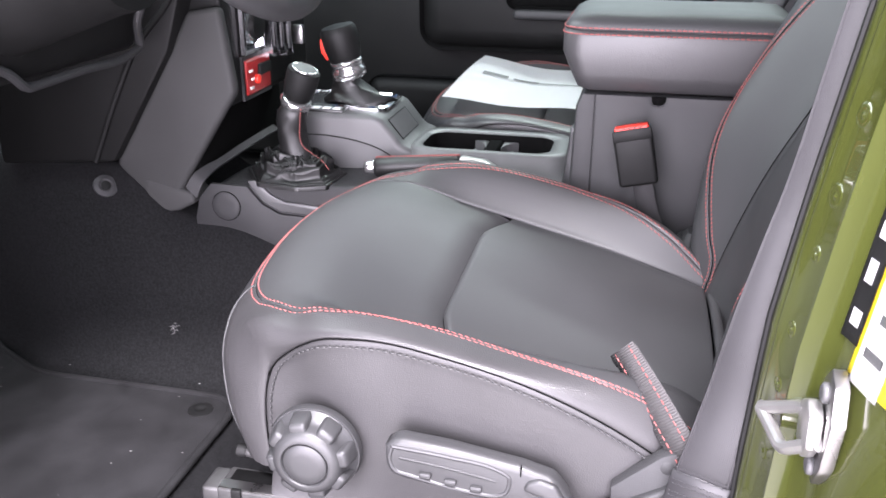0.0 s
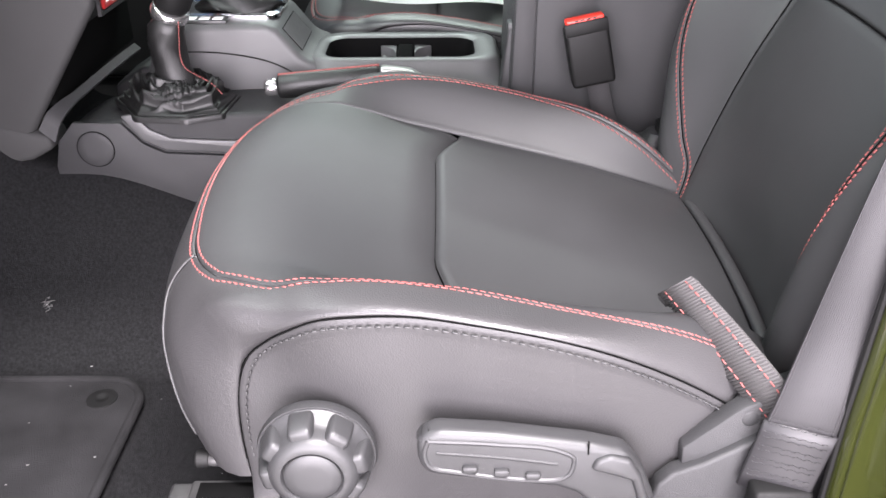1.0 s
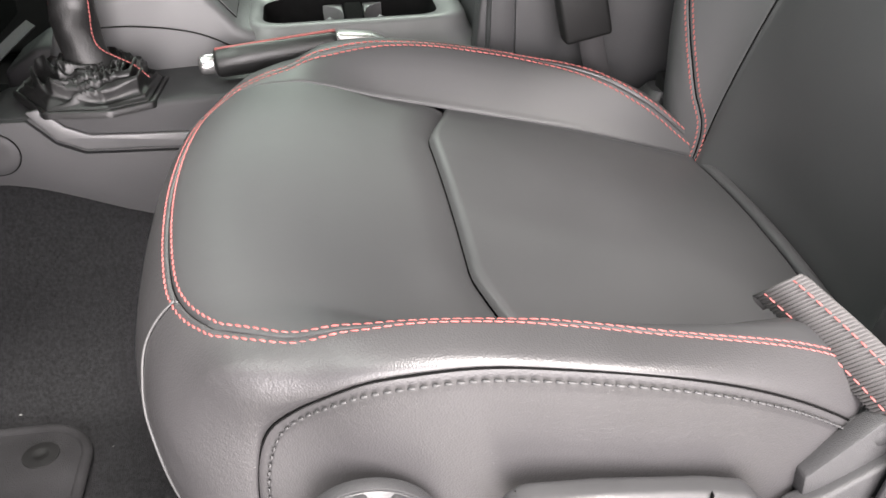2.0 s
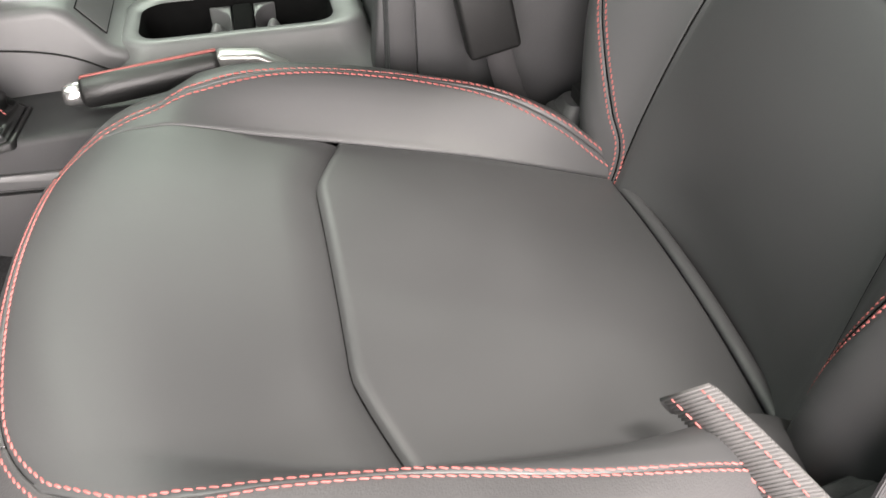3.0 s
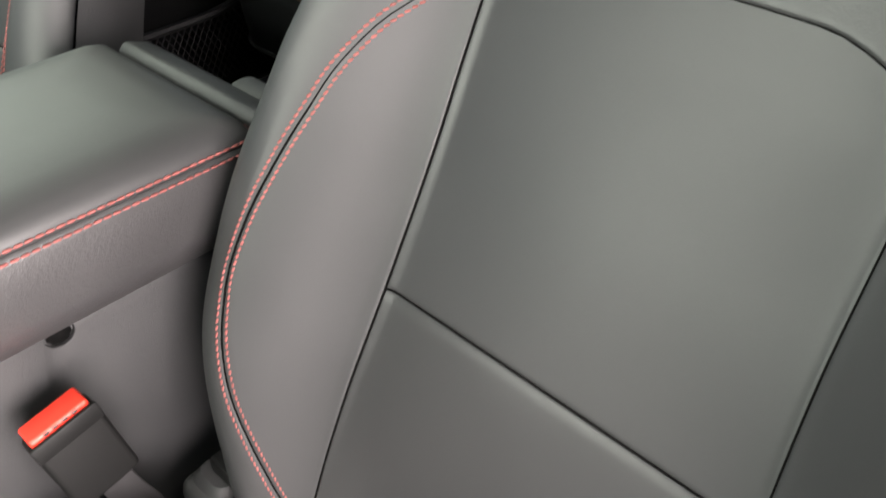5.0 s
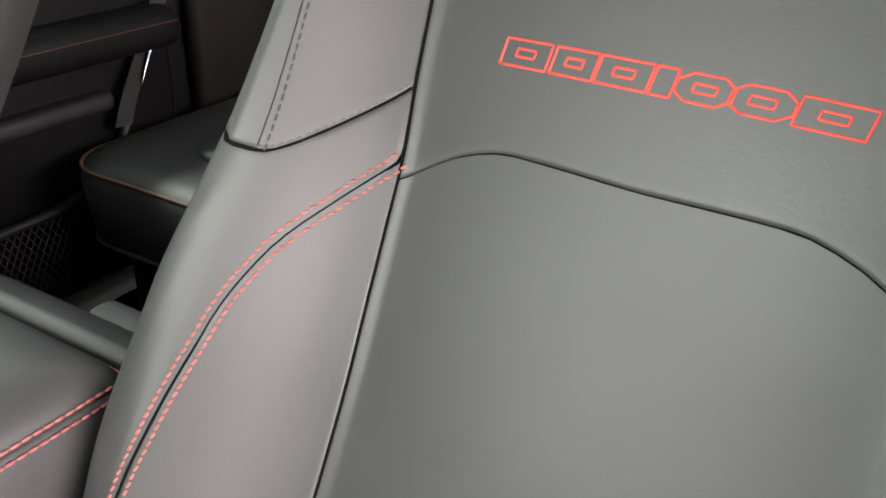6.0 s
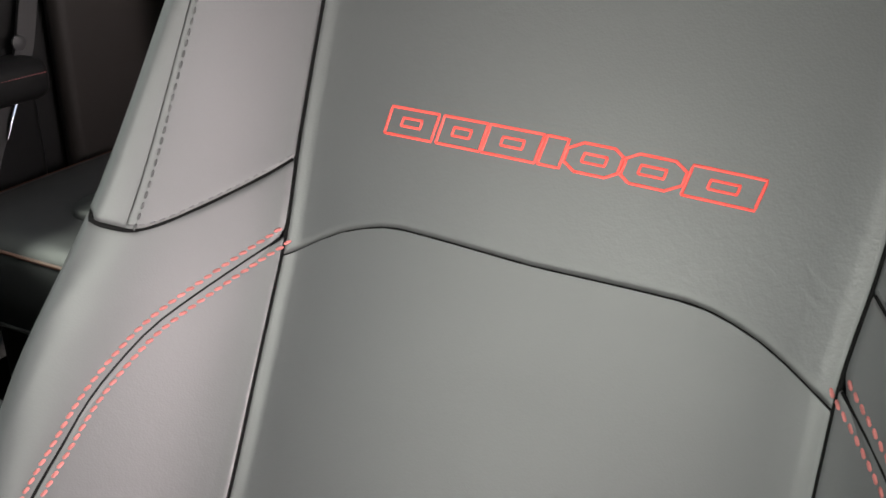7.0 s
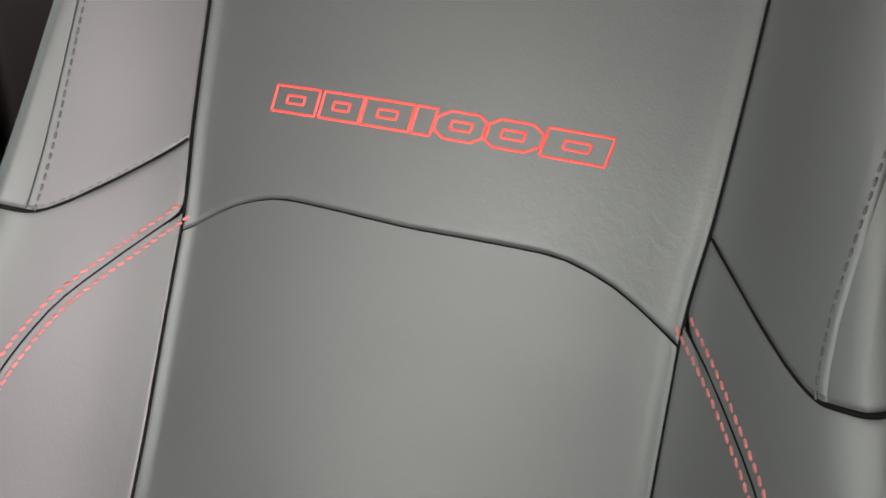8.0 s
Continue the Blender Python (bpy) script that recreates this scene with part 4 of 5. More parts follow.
for k in range(5):
    part("label_bar", sticker(0.5030 + 0.001 * (k % 2), 0.5118, 1.082 + 0.0265 * k, 1.092 + 0.0265 * k + 0.004 * (k % 2), 0.0022), WHITE, label)
    part("label_bar", sticker(0.472, 0.4900 - 0.004 * (k % 3), 1.072 + 0.022 * k, 1.078 + 0.022 * k, 0.0030), INK, label)

# ---- seat belt ----
belt = thing("seat_belt", (0.58, -0.07, 0.86), "grey webbing seat belt hanging by the door pillar", "seat belt")
line = smooth_line([(0.593, -0.066, 0.850), (0.592, -0.0765, 0.910), (0.597, -0.0865, 0.97), (0.599, -0.095, 1.03), (0.602, -0.1055, 1.083), (0.606, -0.1165, 1.132), (0.606, -0.133, 1.235), (0.604, -0.160, 1.40), (0.602, -0.188, 1.60)], 70)
ways = smooth_line([(0.36, 0.92, 0), (0.40, 0.90, 0), (0.45, 0.88, 0), (0.42, 0.90, 0), (0.30, 0.95, 0), (0.10, 0.99, 0), (0.0, 1.0, 0), (0.0, 0.98, 0), (0.0, 0.96, 0)], 70)
web = part("webbing", ribbon(line, ways, np.interp(line[:, 2], (0.85, 0.91, 0.97, 1.03, 1.13), (0.046, 0.042, 0.034, 0.028, 0.024)), 0.0022), WEB, belt)
bm = bmesh.new()
wide = np.interp(line[:, 2], (0.85, 0.91, 0.97, 1.03, 1.13), (0.046, 0.042, 0.034, 0.028, 0.024))
for k in range(-13, 14):
    unit = ways / np.linalg.norm(ways, axis=1, keepdims=True)
    out = np.cross(unit, (0, 0, 1.0))
    out *= -np.sign(out[:, :1])
    tube(line + unit * (wide * k / 27.5)[:, None] + out * 0.0010, 0.00028 if abs(k) < 12 else 0.0006, 5, bm)
part("woven_ribs", bm, WEB, belt)
block = line[:6]
part("sewn_fold", ribbon(block, ways[:6], 0.0455, 0.0050), WEB, belt, "stitched double fold of webbing")
bm = bmesh.new()
for k in range(1, 6):
    p, w = line[k], ways[k] / np.linalg.norm(ways[k])
    n = np.cross(w, (0, 0, 1.0))
    n *= -np.sign(n[0])
    row = [p + w * x + n * 0.0027 + np.array((0, 0, 0.0010 * math.sin(i))) for i, x in enumerate(np.linspace(-0.020, 0.020, 40))]
    stitches(row, 0.0026, 0.0018, 0.0004, bm)
    stitches(np.array(row) + np.array((0, 0, 0.004)), 0.0026, 0.0018, 0.0004, bm)
part("fold_stitching", bm, STITCH_G, belt)
part("anchor", rbox(0.580, 0.598, -0.090, -0.050, 0.800, 0.858, 0.004), DARK, belt)

# ---- seat belt buckle ----
buckle = thing("seat_belt_buckle", (1.088, -0.015, 0.90), "black seat belt buckle with red release button", "buckle")
BM = pose(1.0885, -0.005, 1.012, -12, 0, 0) @ pose(0, 0, 0, 0, 4, 0)
part("housing", rbox(-0.0115, 0.0115, -0.0235, 0.0235, -0.037, 0.030, 0.0045, 3, m=BM), DARK, buckle)
part("release_button", rbox(-0.0085, 0.0100, -0.0205, 0.0205, 0.024, 0.0375, 0.0022, 3, m=BM), RED, buckle, "red release button")
for k in range(4):
    part("button_mark", rbox(-0.0092, -0.0082, -0.0125 + 0.0066 * k, -0.0085 + 0.0066 * k, 0.0345, 0.0362, 0.0002, 1, m=BM), BLACK_LABEL, buckle)
part("lip", rbox(-0.0125, -0.0090, -0.0235, 0.0235, 0.020, 0.034, 0.0015, 2, m=BM), DARK, buckle)
line = smooth_line([(1.090, -0.016, 0.980), (1.092, -0.024, 0.950), (1.094, -0.036, 0.915), (1.096, -0.046, 0.870)], 14)
part("stalk", ribbon(line, [(0.12, 1.0, -0.3)] * 14, 0.024, 0.003), STALK, buckle, "dark webbing stalk")
latch = thing("buckle_anchor", (1.07, -0.09, 0.90), "dark plastic buckle anchor cover beside the console", "anchor")
part("cover", rbox(1.052, 1.100, -0.135, -0.062, 0.860, 0.918, 0.012, 4), PLASTIC, latch)
part("tab", rbox(1.056, 1.082, -0.118, -0.084, 0.922, 0.938, 0.003, 2, m=pose(0, 0, 0)), DARK, latch)
part("tab_edge", rbox(1.054, 1.0575, -0.118, -0.084, 0.934, 0.9385, 0.0008, 1), PLASTIC_G, latch)
part("neck", loft([rr(1.076, -0.098, 0.022, 0.032, 0.012, 0.912), rr(1.074, -0.100, 0.016, 0.024, 0.010, 0.925)]), PLASTIC, latch)

# ---- centre console ----
con = thing("centre_console", (1.228, 0.2, 0.86), "dark grained plastic centre console between the seats", "console")
box = part("storage_box", prism([(-0.235, 0.70), (-0.235, 1.06), (-0.225, 1.078), (0.066, 1.078), (0.074, 1.06), (0.086, 0.70)], "x", 1.128, 1.285, 0.005, 3), PLASTIC, con, "grained plastic storage box")
part("front_strip", prism([(0.0505, 0.72), (0.0505, 1.077), (0.066, 1.077), (0.072, 1.06), (0.082, 0.72)], "x", 1.1245, 1.129, 0.0012, 2), PLASTIC, box)
part("side_skin", prism([(-0.234, 0.72), (-0.234, 1.077), (-0.0375, 1.077), (-0.0375, 1.071), (-0.034, 1.066), (-0.0275, 1.064), (-0.021, 1.066), (-0.0175, 1.071), (-0.0175, 1.077), (0.049, 1.077), (0.049, 0.72)], "x", 1.1245, 1.129, 0.0010, 2), PLASTIC, box)
# black plate behind the notch paints the shade inside it
part("finger_hole_shade", prism([(-0.036, 1.077), (-0.036, 1.071), (-0.033, 1.067), (-0.0275, 1.0655), (-0.022, 1.067), (-0.019, 1.071), (-0.019, 1.077)], "x", 1.1265, 1.1285, 0.0), SEAM_SHADE, box, "finger notch with its shade painted black")

lid_x0, lid_x1, lid_y0, lid_y1 = 1.106, 1.305, -0.186, 0.094
cx, cy, hx, hy = (lid_x0 + lid_x1) / 2, (lid_y0 + lid_y1) / 2, (lid_x1 - lid_x0) / 2, (lid_y1 - lid_y0) / 2
rings = [rr(cx, cy - 0.012, hx - 0.012, hy - 0.016, 0.018, 1.0835, rear=0.009), rr(cx, cy - 0.009, hx - 0.006, hy - 0.011, 0.020, 1.087, rear=0.009), rr(cx, cy - 0.005, hx - 0.002, hy - 0.006, 0.022, 1.105, rear=0.009), rr(cx, cy, hx, hy, 0.026, 1.130, rear=0.009), rr(cx, cy, hx, hy, 0.028, 1.150, rear=0.009), rr(cx, cy, hx - 0.001, hy - 0.001, 0.028, 1.1565, rear=0.009)]
lid = part("armrest_side", loft(rings), LEATHER_S, con, "black leather armrest side")
top = [rr(cx, cy, hx - 0.0015, hy - 0.0015, 0.028, 1.1568, rear=0.009), rr(cx, cy, hx - 0.001, hy - 0.001, 0.028, 1.160, rear=0.009), rr(cx, cy, hx - 0.006, hy - 0.006, 0.026, 1.1685, rear=0.009), rr(cx, cy, hx - 0.016, hy - 0.016, 0.024, 1.1745, rear=0.009), rr(cx, cy, hx - 0.035, hy - 0.035, 0.022, 1.1775, rear=0.009), rr(cx, cy, hx - 0.07, hy - 0.07, 0.015, 1.1785, rear=0.009)]
part("armrest_pad", loft(top), LEATHER, lid)
bm = bmesh.new()
for dz, dr in ((1.1530, 0.0006), (1.1602, -0.0006)):
    ring = np.array(rr(cx, cy, hx + dr, hy + dr, 0.028, dz, 10, rear=0.009))
    stitches(np.concatenate((ring, ring[:1])), 0.0064, 0.0056, 0.0010, bm)
part("red_stitching", bm, STITCH, lid, "red double stitching round the armrest")
hinge_piece = part("lid_hinge", prism([(-0.190, 1.120), (-0.190, 1.160), (-0.197, 1.166), (-0.215, 1.160), (-0.238, 1.140), (-0.245, 1.110)], "x", 1.118, 1.296, 0.004, 3), PLASTIC, con, "grey plastic lid hinge")
part("hinge_loop", prism([(-0.222, 1.135), (-0.236, 1.146), (-0.252, 1.146), (-0.262, 1.134), (-0.262, 1.10), (-0.222, 1.10)], "x", 1.150, 1.212, 0.006, 3), PLASTIC, hinge_piece)
# dark solid drawn where the loop's opening would be in shade
part("hinge_gap_shade", prism([(-0.236, 1.139), (-0.252, 1.139), (-0.257, 1.128), (-0.236, 1.124)], "x", 1.146, 1.176, 0.002, 2), DARK, hinge_piece)

# lower body, handbrake ledge and side wall
part("lower_body", prism([(0.086, 0.70), (0.086, 0.938), (0.16, 0.946), (0.40, 0.938), (0.56, 0.930), (0.60, 0.905), (0.602, 0.84), (0.40, 0.80), (0.3, 0.70)], "x", 1.101, 1.196, 0.006, 3), PLASTIC, con)
part("far_body", prism([(0.086, 0.70), (0.086, 0.938), (0.16, 0.946), (0.40, 0.938), (0.56, 0.930), (0.60, 0.905), (0.602, 0.84), (0.40, 0.80), (0.3, 0.70)], "x", 1.312, 1.40, 0.006, 3), PLASTIC, con)
part("side_skirt", prism([(0.600, 0.840), (0.602, 0.878), (0.594, 0.908), (0.574, 0.931), (0.520, 0.930), (0.498, 0.905), (0.474, 0.893), (0.30, 0.885), (0.30, 0.80), (0.45, 0.81)], "x", 1.0955, 1.102, 0.0012, 2), PLASTIC, con)
part("trim_band", prism([(0.519, 0.938), (0.497, 0.909), (0.472, 0.897), (0.30, 0.889), (0.30, 0.903), (0.465, 0.911), (0.487, 0.921), (0.505, 0.940)], "x", 1.0965, 1.102, 0.0015, 2), TRIM, con, "pale grey trim band")
cap = part("round_cap", lathe([(0.0205, -0.001), (0.0205, 0.0010), (0.0195, 0.0016), (0.010, 0.0018), (0.001, 0.0018)], pose(1.0955, 0.553, 0.899, 0, -90, 0), 36), PLASTIC, con)
part("cap_groove", lathe([(0.0218, 0.0), (0.0216, 0.0004), (0.0206, 0.0004)], pose(1.0955, 0.553, 0.899, 0, -90, 0), 36), SEAM_SHADE, con)

# cup tray
tray = loft([rr(1.236, 0.197, 0.104, 0.126, 0.03, 0.936), rr(1.246, 0.199, 0.086, 0.124, 0.03, 0.947), rr(1.253, 0.2, 0.070, 0.118, 0.032, 0.962), rr(1.253, 0.2, 0.0675, 0.1155, 0.032, 0.971), rr(1.253, 0.2, 0.063, 0.111, 0.030, 0.9745), rr(1.251, 0.206, 0.050, 0.096, 0.026, 0.974), rr(1.251, 0.206, 0.0470, 0.0930, 0.026, 0.9715)], cap0=False, cap1=False)
# the light reflected on the tray is put into a paler plastic
tray_ob = part("cup_tray", tray, TRIM, con, "plastic cup holder tray, paler grey for its reflection")
# separate black liner: the shade inside the cups is put into its colour
part("cup_liner", loft([rr(1.251, 0.206, 0.0471, 0.0931, 0.026, 0.9716), rr(1.251, 0.206, 0.0455, 0.0915, 0.026, 0.955), rr(1.251, 0.206, 0.0435, 0.089, 0.026, 0.93), rr(1.251, 0.206, 0.040, 0.085, 0.026, 0.885)], cap0=False), SEAM_SHADE, tray_ob, "cup holder liner with its inner shade painted black")
part("cup_divider", rbox(1.214, 1.290, 0.191, 0.211, 0.89, 0.9665, 0.003, 2), SEAM_SHADE, tray_ob)
for x0, x1 in ((1.2965, 1.258), (1.2055, 1.240)):
    for sgn in (-1, 1):
        web = [(x0, 0.201 + sgn * 0.0115), (x0, 0.201 + sgn * 0.034), (0.75 * x0 + 0.25 * x1, 0.201 + sgn * 0.022), (0.45 * x0 + 0.55 * x1, 0.201 + sgn * 0.0155), (x1, 0.201 + sgn * 0.0115)]
        part("cup_web", prism(web, "z", 0.895, 0.9625, 0.0015, 2), TRIM, tray_ob)
for x, y in ((1.252, 0.228), (1.250, 0.172)):
    part("cup_fin", lathe([(0.0125, 0.0), (0.0120, 0.030), (0.0105, 0.045), (0.0078, 0.056), (0.0042, 0.063), (0.0006, 0.0655)], pose(x, y, 0.894, 0, 8, 0), 24), TRIM, tray_ob)
part("front_lip", prism([(0.087, 0.86), (0.087, 0.955), (0.080, 1.022), (0.073, 1.026), (0.068, 1.02), (0.074, 0.86)], "x", 1.136, 1.164, 0.003, 3), PLASTIC, con)
part("lip_clip", rbox(1.138, 1.160, 0.066, 0.080, 1.012, 1.030, 0.003, 2), PLASTIC_G, con)

# shifter housing
house = part("shifter_housing", prism([(0.300, 0.90), (0.300, 0.968), (0.322, 0.975), (0.350, 1.010), (0.362, 1.0175), (0.472, 1.0175), (0.496, 1.006), (0.512, 0.960), (0.516, 0.90)], "x", 1.190, 1.345, 0.010, 4), HOUSING, con)
part("ramp_groove", prism([(0.3249, 0.9791), (0.3472, 1.0067), (0.3468, 1.0070), (0.3245, 0.9794)], "x", 1.2125, 1.3025), SEAM_SHADE, house, smooth=False)
part("ramp_inset", prism([(0.3256, 0.9800), (0.3465, 1.0058), (0.3457, 1.0064), (0.3248, 0.9806)], "x", 1.215, 1.300), TRIM, house, smooth=False)
part("side_groove", tube(smooth_line([(1.1885, 0.49, 0.985), (1.1885, 0.42, 0.984), (1.1885, 0.36, 0.972), (1.1885, 0.31, 0.945)], 24), 0.0009, 6), DARK, house)
bez = part("bezel", loft([rr(1.272, 0.432, 0.052, 0.080, 0.02, 1.016), rr(1.272, 0.432, 0.052, 0.080, 0.02, 1.0205), rr(1.272, 0.432, 0.047, 0.075, 0.018, 1.0225), rr(1.272, 0.432, 0.044, 0.072, 0.016, 1.0195)]), CHROME, house, "bright chrome shifter bezel")
plate = part("gate_plate", rbox(1.197, 1.224, 0.410, 0.482, 1.0160, 1.0205, 0.001, 2), BLACK_LABEL, bez)
for k in range(4):
    part("gate_mark", rbox(1.202, 1.216, 0.416 + 0.016 * k, 0.428 + 0.016 * k, 1.0202, 1.0212, 0.0003, 1), WHITE, plate)


def boot_rings(path, radii, wob, cxs):
    rings = []
    for k, ((x, y, z), r) in enumerate(zip(path, radii)):
        rings.append([(x + r * 1.0 * (1 + wob * math.sin(5 * a + 1.7 * k) * (0.5 + 0.5 * math.sin(3 * a + k))) * math.cos(a), y + r * cxs[k] * (1 + wob * math.sin(4 * a + 2.1 * k)) * math.sin(a), z + 0.004 * wob * 8 * math.sin(3 * a + k)) for a in np.linspace(0, 2 * math.pi, 40, endpoint=False)])
    return rings


gear = thing("gear_selector", (1.272, 0.43, 1.02), "black gear selector with chrome collar and leather gaiter", "gear lever")
tilt = pose(1.262, 0.424, 1.080, -12, -5, 0) @ Matrix.Scale(0.92, 4)
part("knob", lathe([(0.0235, -0.002), (0.0262, 0.006), (0.0292, 0.024), (0.0300, 0.042), (0.0290, 0.051), (0.0255, 0.056), (0.011, 0.0585), (0.001, 0.059)], tilt, 36), DARK, gear)
part("release_trigger", prism([(0.030, -0.006), (0.036, 0.010), (0.032, 0.030), (0.020, 0.030), (0.020, 0.0)], "z", -0.004, 0.004, 0.002, 2), RED, gear, "red release trigger").matrix_basis = Matrix.Translation((-1.272, -0.43, -1.02)) @ tilt @ pose(0, 0.0, 0.012, 90, 0, 100)
part("collar", lathe([(0.0200, -0.030), (0.0265, -0.026), (0.0280, -0.014), (0.0250, -0.010), (0.0248, -0.004), (0.0268, -0.002), (0.0250, 0.002)], tilt, 36), SILVER, gear, "bright chrome collar")
part("gaiter", loft(boot_rings([(1.273, 0.408, 1.019), (1.272, 0.410, 1.024), (1.271, 0.414, 1.032), (1.269, 0.419, 1.040), (1.267, 0.425, 1.048), (1.2655, 0.426, 1.056), (1.265, 0.427, 1.062)], [0.036, 0.034, 0.027, 0.022, 0.019, 0.018, 0.0165], 0.14, [1.5, 1.45, 1.4, 1.25, 1.1, 1.0, 1.0])), BOOT, gear, "soft black leather gaiter")

t4 = thing("transfer_case_lever", (1.145, 0.465, 0.94), "black range lever with chrome collar and leather gaiter", "gear lever")
tilt = pose(1.146, 0.457, 1.049, 20, -4, 0)
part("knob", lathe([(0.0180, -0.002), (0.0205, 0.004), (0.0222, 0.018), (0.0230, 0.034), (0.0220, 0.040), (0.0195, 0.0415)], tilt, 32), DARK, t4)
part("knob_top", lathe([(0.0190, 0.0412), (0.0182, 0.0435), (0.0170, 0.0438), (0.0165, 0.0432)], tilt, 32), SILVER, t4)
part("badge", lathe([(0.0164, 0.0425), (0.0160, 0.0434), (0.001, 0.0438)], tilt, 28), PLASTIC_G, t4)
part("collar", lathe([(0.0160, -0.017), (0.0205, -0.014), (0.0220, -0.008), (0.0208, -0.003), (0.0190, -0.001), (0.012, 0.001)], tilt @ pose(0, 0, 0, 6, -14, 0), 32), SILVER, t4, "bright chrome collar")
part("neck", loft(boot_rings([(1.150, 0.462, 0.956), (1.149, 0.464, 0.964), (1.148, 0.465, 0.975), (1.147, 0.467, 0.990), (1.146, 0.468, 1.006), (1.146, 0.467, 1.020), (1.146, 0.464, 1.033), (1.146, 0.461, 1.040)], [0.026, 0.0225, 0.0195, 0.0185, 0.0205, 0.0220, 0.0205, 0.015], 0.10, [1.2, 1.15, 1.1, 1.05, 1, 1, 1, 1])), BOOT, t4, "soft black leather sleeve")
part("neck_stitching", stitches(smooth_line([(1.1330, 0.4475, 1.036), (1.1295, 0.4485, 1.018), (1.1300, 0.4505, 0.999), (1.1320, 0.448, 0.984), (1.128, 0.433, 0.975), (1.123, 0.418, 0.968), (1.115, 0.404, 0.957)], 40), 0.004, 0.0034, 0.0008), STITCH, t4, "red seam stitching")
hexa = [(1.090, 0.498), (1.150, 0.538), (1.196, 0.530), (1.205, 0.44), (1.160, 0.398), (1.098, 0.404), (1.082, 0.440)]


def hexring(f, z, wob=0.0, ph=0.0):
    c = np.array((1.148, 0.467))
    P = [np.array(p) for p in hexa]
    out = []
    for p, q in zip(P, P[1:] + P[:1]):
        for k in range(12):
            d = p + (q - p) * k / 12 - c
            a = math.atan2(d[1], d[0])
            w = 1 + wob * math.sin(3 * a + ph) + 0.6 * wob * math.sin(5 * a - 2 * ph)
            out.append((c[0] + d[0] * f * w, c[1] + d[1] * f * w, z + wob * 0.05 * math.sin(3 * a + ph)))
    return out


def crumpled_gaiter():
    """Loose leather between the frame and the sleeve, thrown into slanting folds."""
    c, P = np.array((1.148, 0.467)), [np.array(p) for p in hexa]
    base = np.array([p + (q - p) * k / 24 - c for p, q in zip(P, P[1:] + P[:1]) for k in range(24)])
    ang = np.arctan2(base[:, 1], base[:, 0])
    rings = []
    for g in np.linspace(0, 1, 64):
        f = 0.98 - 0.72 * g
        swell = sstep(0.02, 0.30, g) * (1 - 0.6 * sstep(0.75, 1.0, g))
        crease = np.array([1 - abs(noise.noise(Vector((1.25 * math.cos(a), 1.25 * math.sin(a), 6.0 * g + 0.8 * math.sin(a))))) * 2.2 for a in ang]).clip(0, 1) ** 2
        broad = np.array([noise.noise(Vector((1.1 * math.cos(a) + 7, 1.1 * math.sin(a), 2.4 * g))) for a in ang])
        z = 0.9400 + 0.016 * g ** 0.6 + 0.010 * g ** 3 + swell * (0.0150 * crease + 0.012 * broad)
        w = f * (1 + swell * (0.10 * broad + 0.06 * crease))
        rings.append([(c[0] + x * k, c[1] + y * k, h) for (x, y), k, h in zip(base, w, z)])
    return loft(rings)


part("gaiter", crumpled_gaiter(), BOOT, t4, "crumpled black leather gaiter")
part("gaiter_frame", loft([hexring(1.05, 0.934), hexring(1.05, 0.9395), hexring(1.03, 0.9412), hexring(0.985, 0.9408), hexring(0.965, 0.937)], cap0=False, cap1=False), BOOT, t4)

brake = thing("handbrake", (1.14, 0.27, 0.95), "black leather handbrake lever with red stitching and chrome tip", "handbrake")
BR = look((1.141, 0.225, 0.9685), (1.139, 0.350, 0.9575))
part("grip", lathe([(0.0105, -0.001), (0.0125, 0.0), (0.0138, 0.004), (0.0142, 0.05), (0.0148, 0.09), (0.0142, 0.116), (0.0125, 0.1195), (0.009, 0.1200)], BR @ pose(0, 0, 0, 180, 0, 0), 28), BOOT, brake, "smooth black leather grip")
ridge = [BR @ Vector((0, 0.0140, -0.118 * k / 20)) for k in range(21)]
part("red_seam", ribbon(ridge, [(1, 0, 0)] * 21, 0.0040, 0.0018), STITCH, brake, "red stitched ridge along the grip")
part("tip_button", lathe([(0.0095, 0.119), (0.0102, 0.122), (0.0100, 0.132), (0.0085, 0.1352), (0.003, 0.1362)], BR @ pose(0, 0, 0, 180, 0, 0), 24), SILVER, brake, "bright silver release button")
part("lever_arm", prism([(0.226, 0.981), (0.190, 0.977), (0.165, 0.962), (0.150, 0.94), (0.20, 0.94), (0.226, 0.957)], "x", 1.131, 1.151, 0.004, 3), ZINC, brake, "bright metal lever arm")

# ---- dash, stack and steering wheel ----
stack = thing("centre_stack", (1.25, 0.62, 0.9), "dark centre stack with chrome framed controls", "dashboard")
part("side_panel", prism([(0.723, 0.948), (0.670, 1.030), (0.617, 1.113), (0.588, 1.165), (0.541, 1.172), (0.527, 1.060), (0.641, 0.890), (0.667, 0.889)], "x", 1.100, 1.120, 0.008, 4), STACK, stack, "smooth dark side panel")
part("panel_core", prism([(0.90, 0.94), (0.715, 0.955), (0.612, 1.113), (0.565, 1.25), (0.90, 1.25)], "x", 1.085, 1.40, 0.006, 2), DARK, stack)
part("face", prism([(0.548, 1.30), (0.548, 1.035), (0.575, 1.022), (0.60, 1.03), (0.60, 1.30)], "x", 1.122, 1.420, 0.006, 3), DARK, stack)
# solid black block in place of the shaded hollow below the face
part("cavity_shade", rbox(1.122, 1.42, 0.60, 0.90, 0.94, 1.03, 0.004), SEAM_SHADE, stack)
part("foot", prism([(0.68, 0.876), (0.63, 0.884), (0.603, 0.898), (0.606, 0.914), (0.68, 0.930)], "x", 1.098, 1.150, 0.006, 3), STACK, stack, "dark foot of the console")
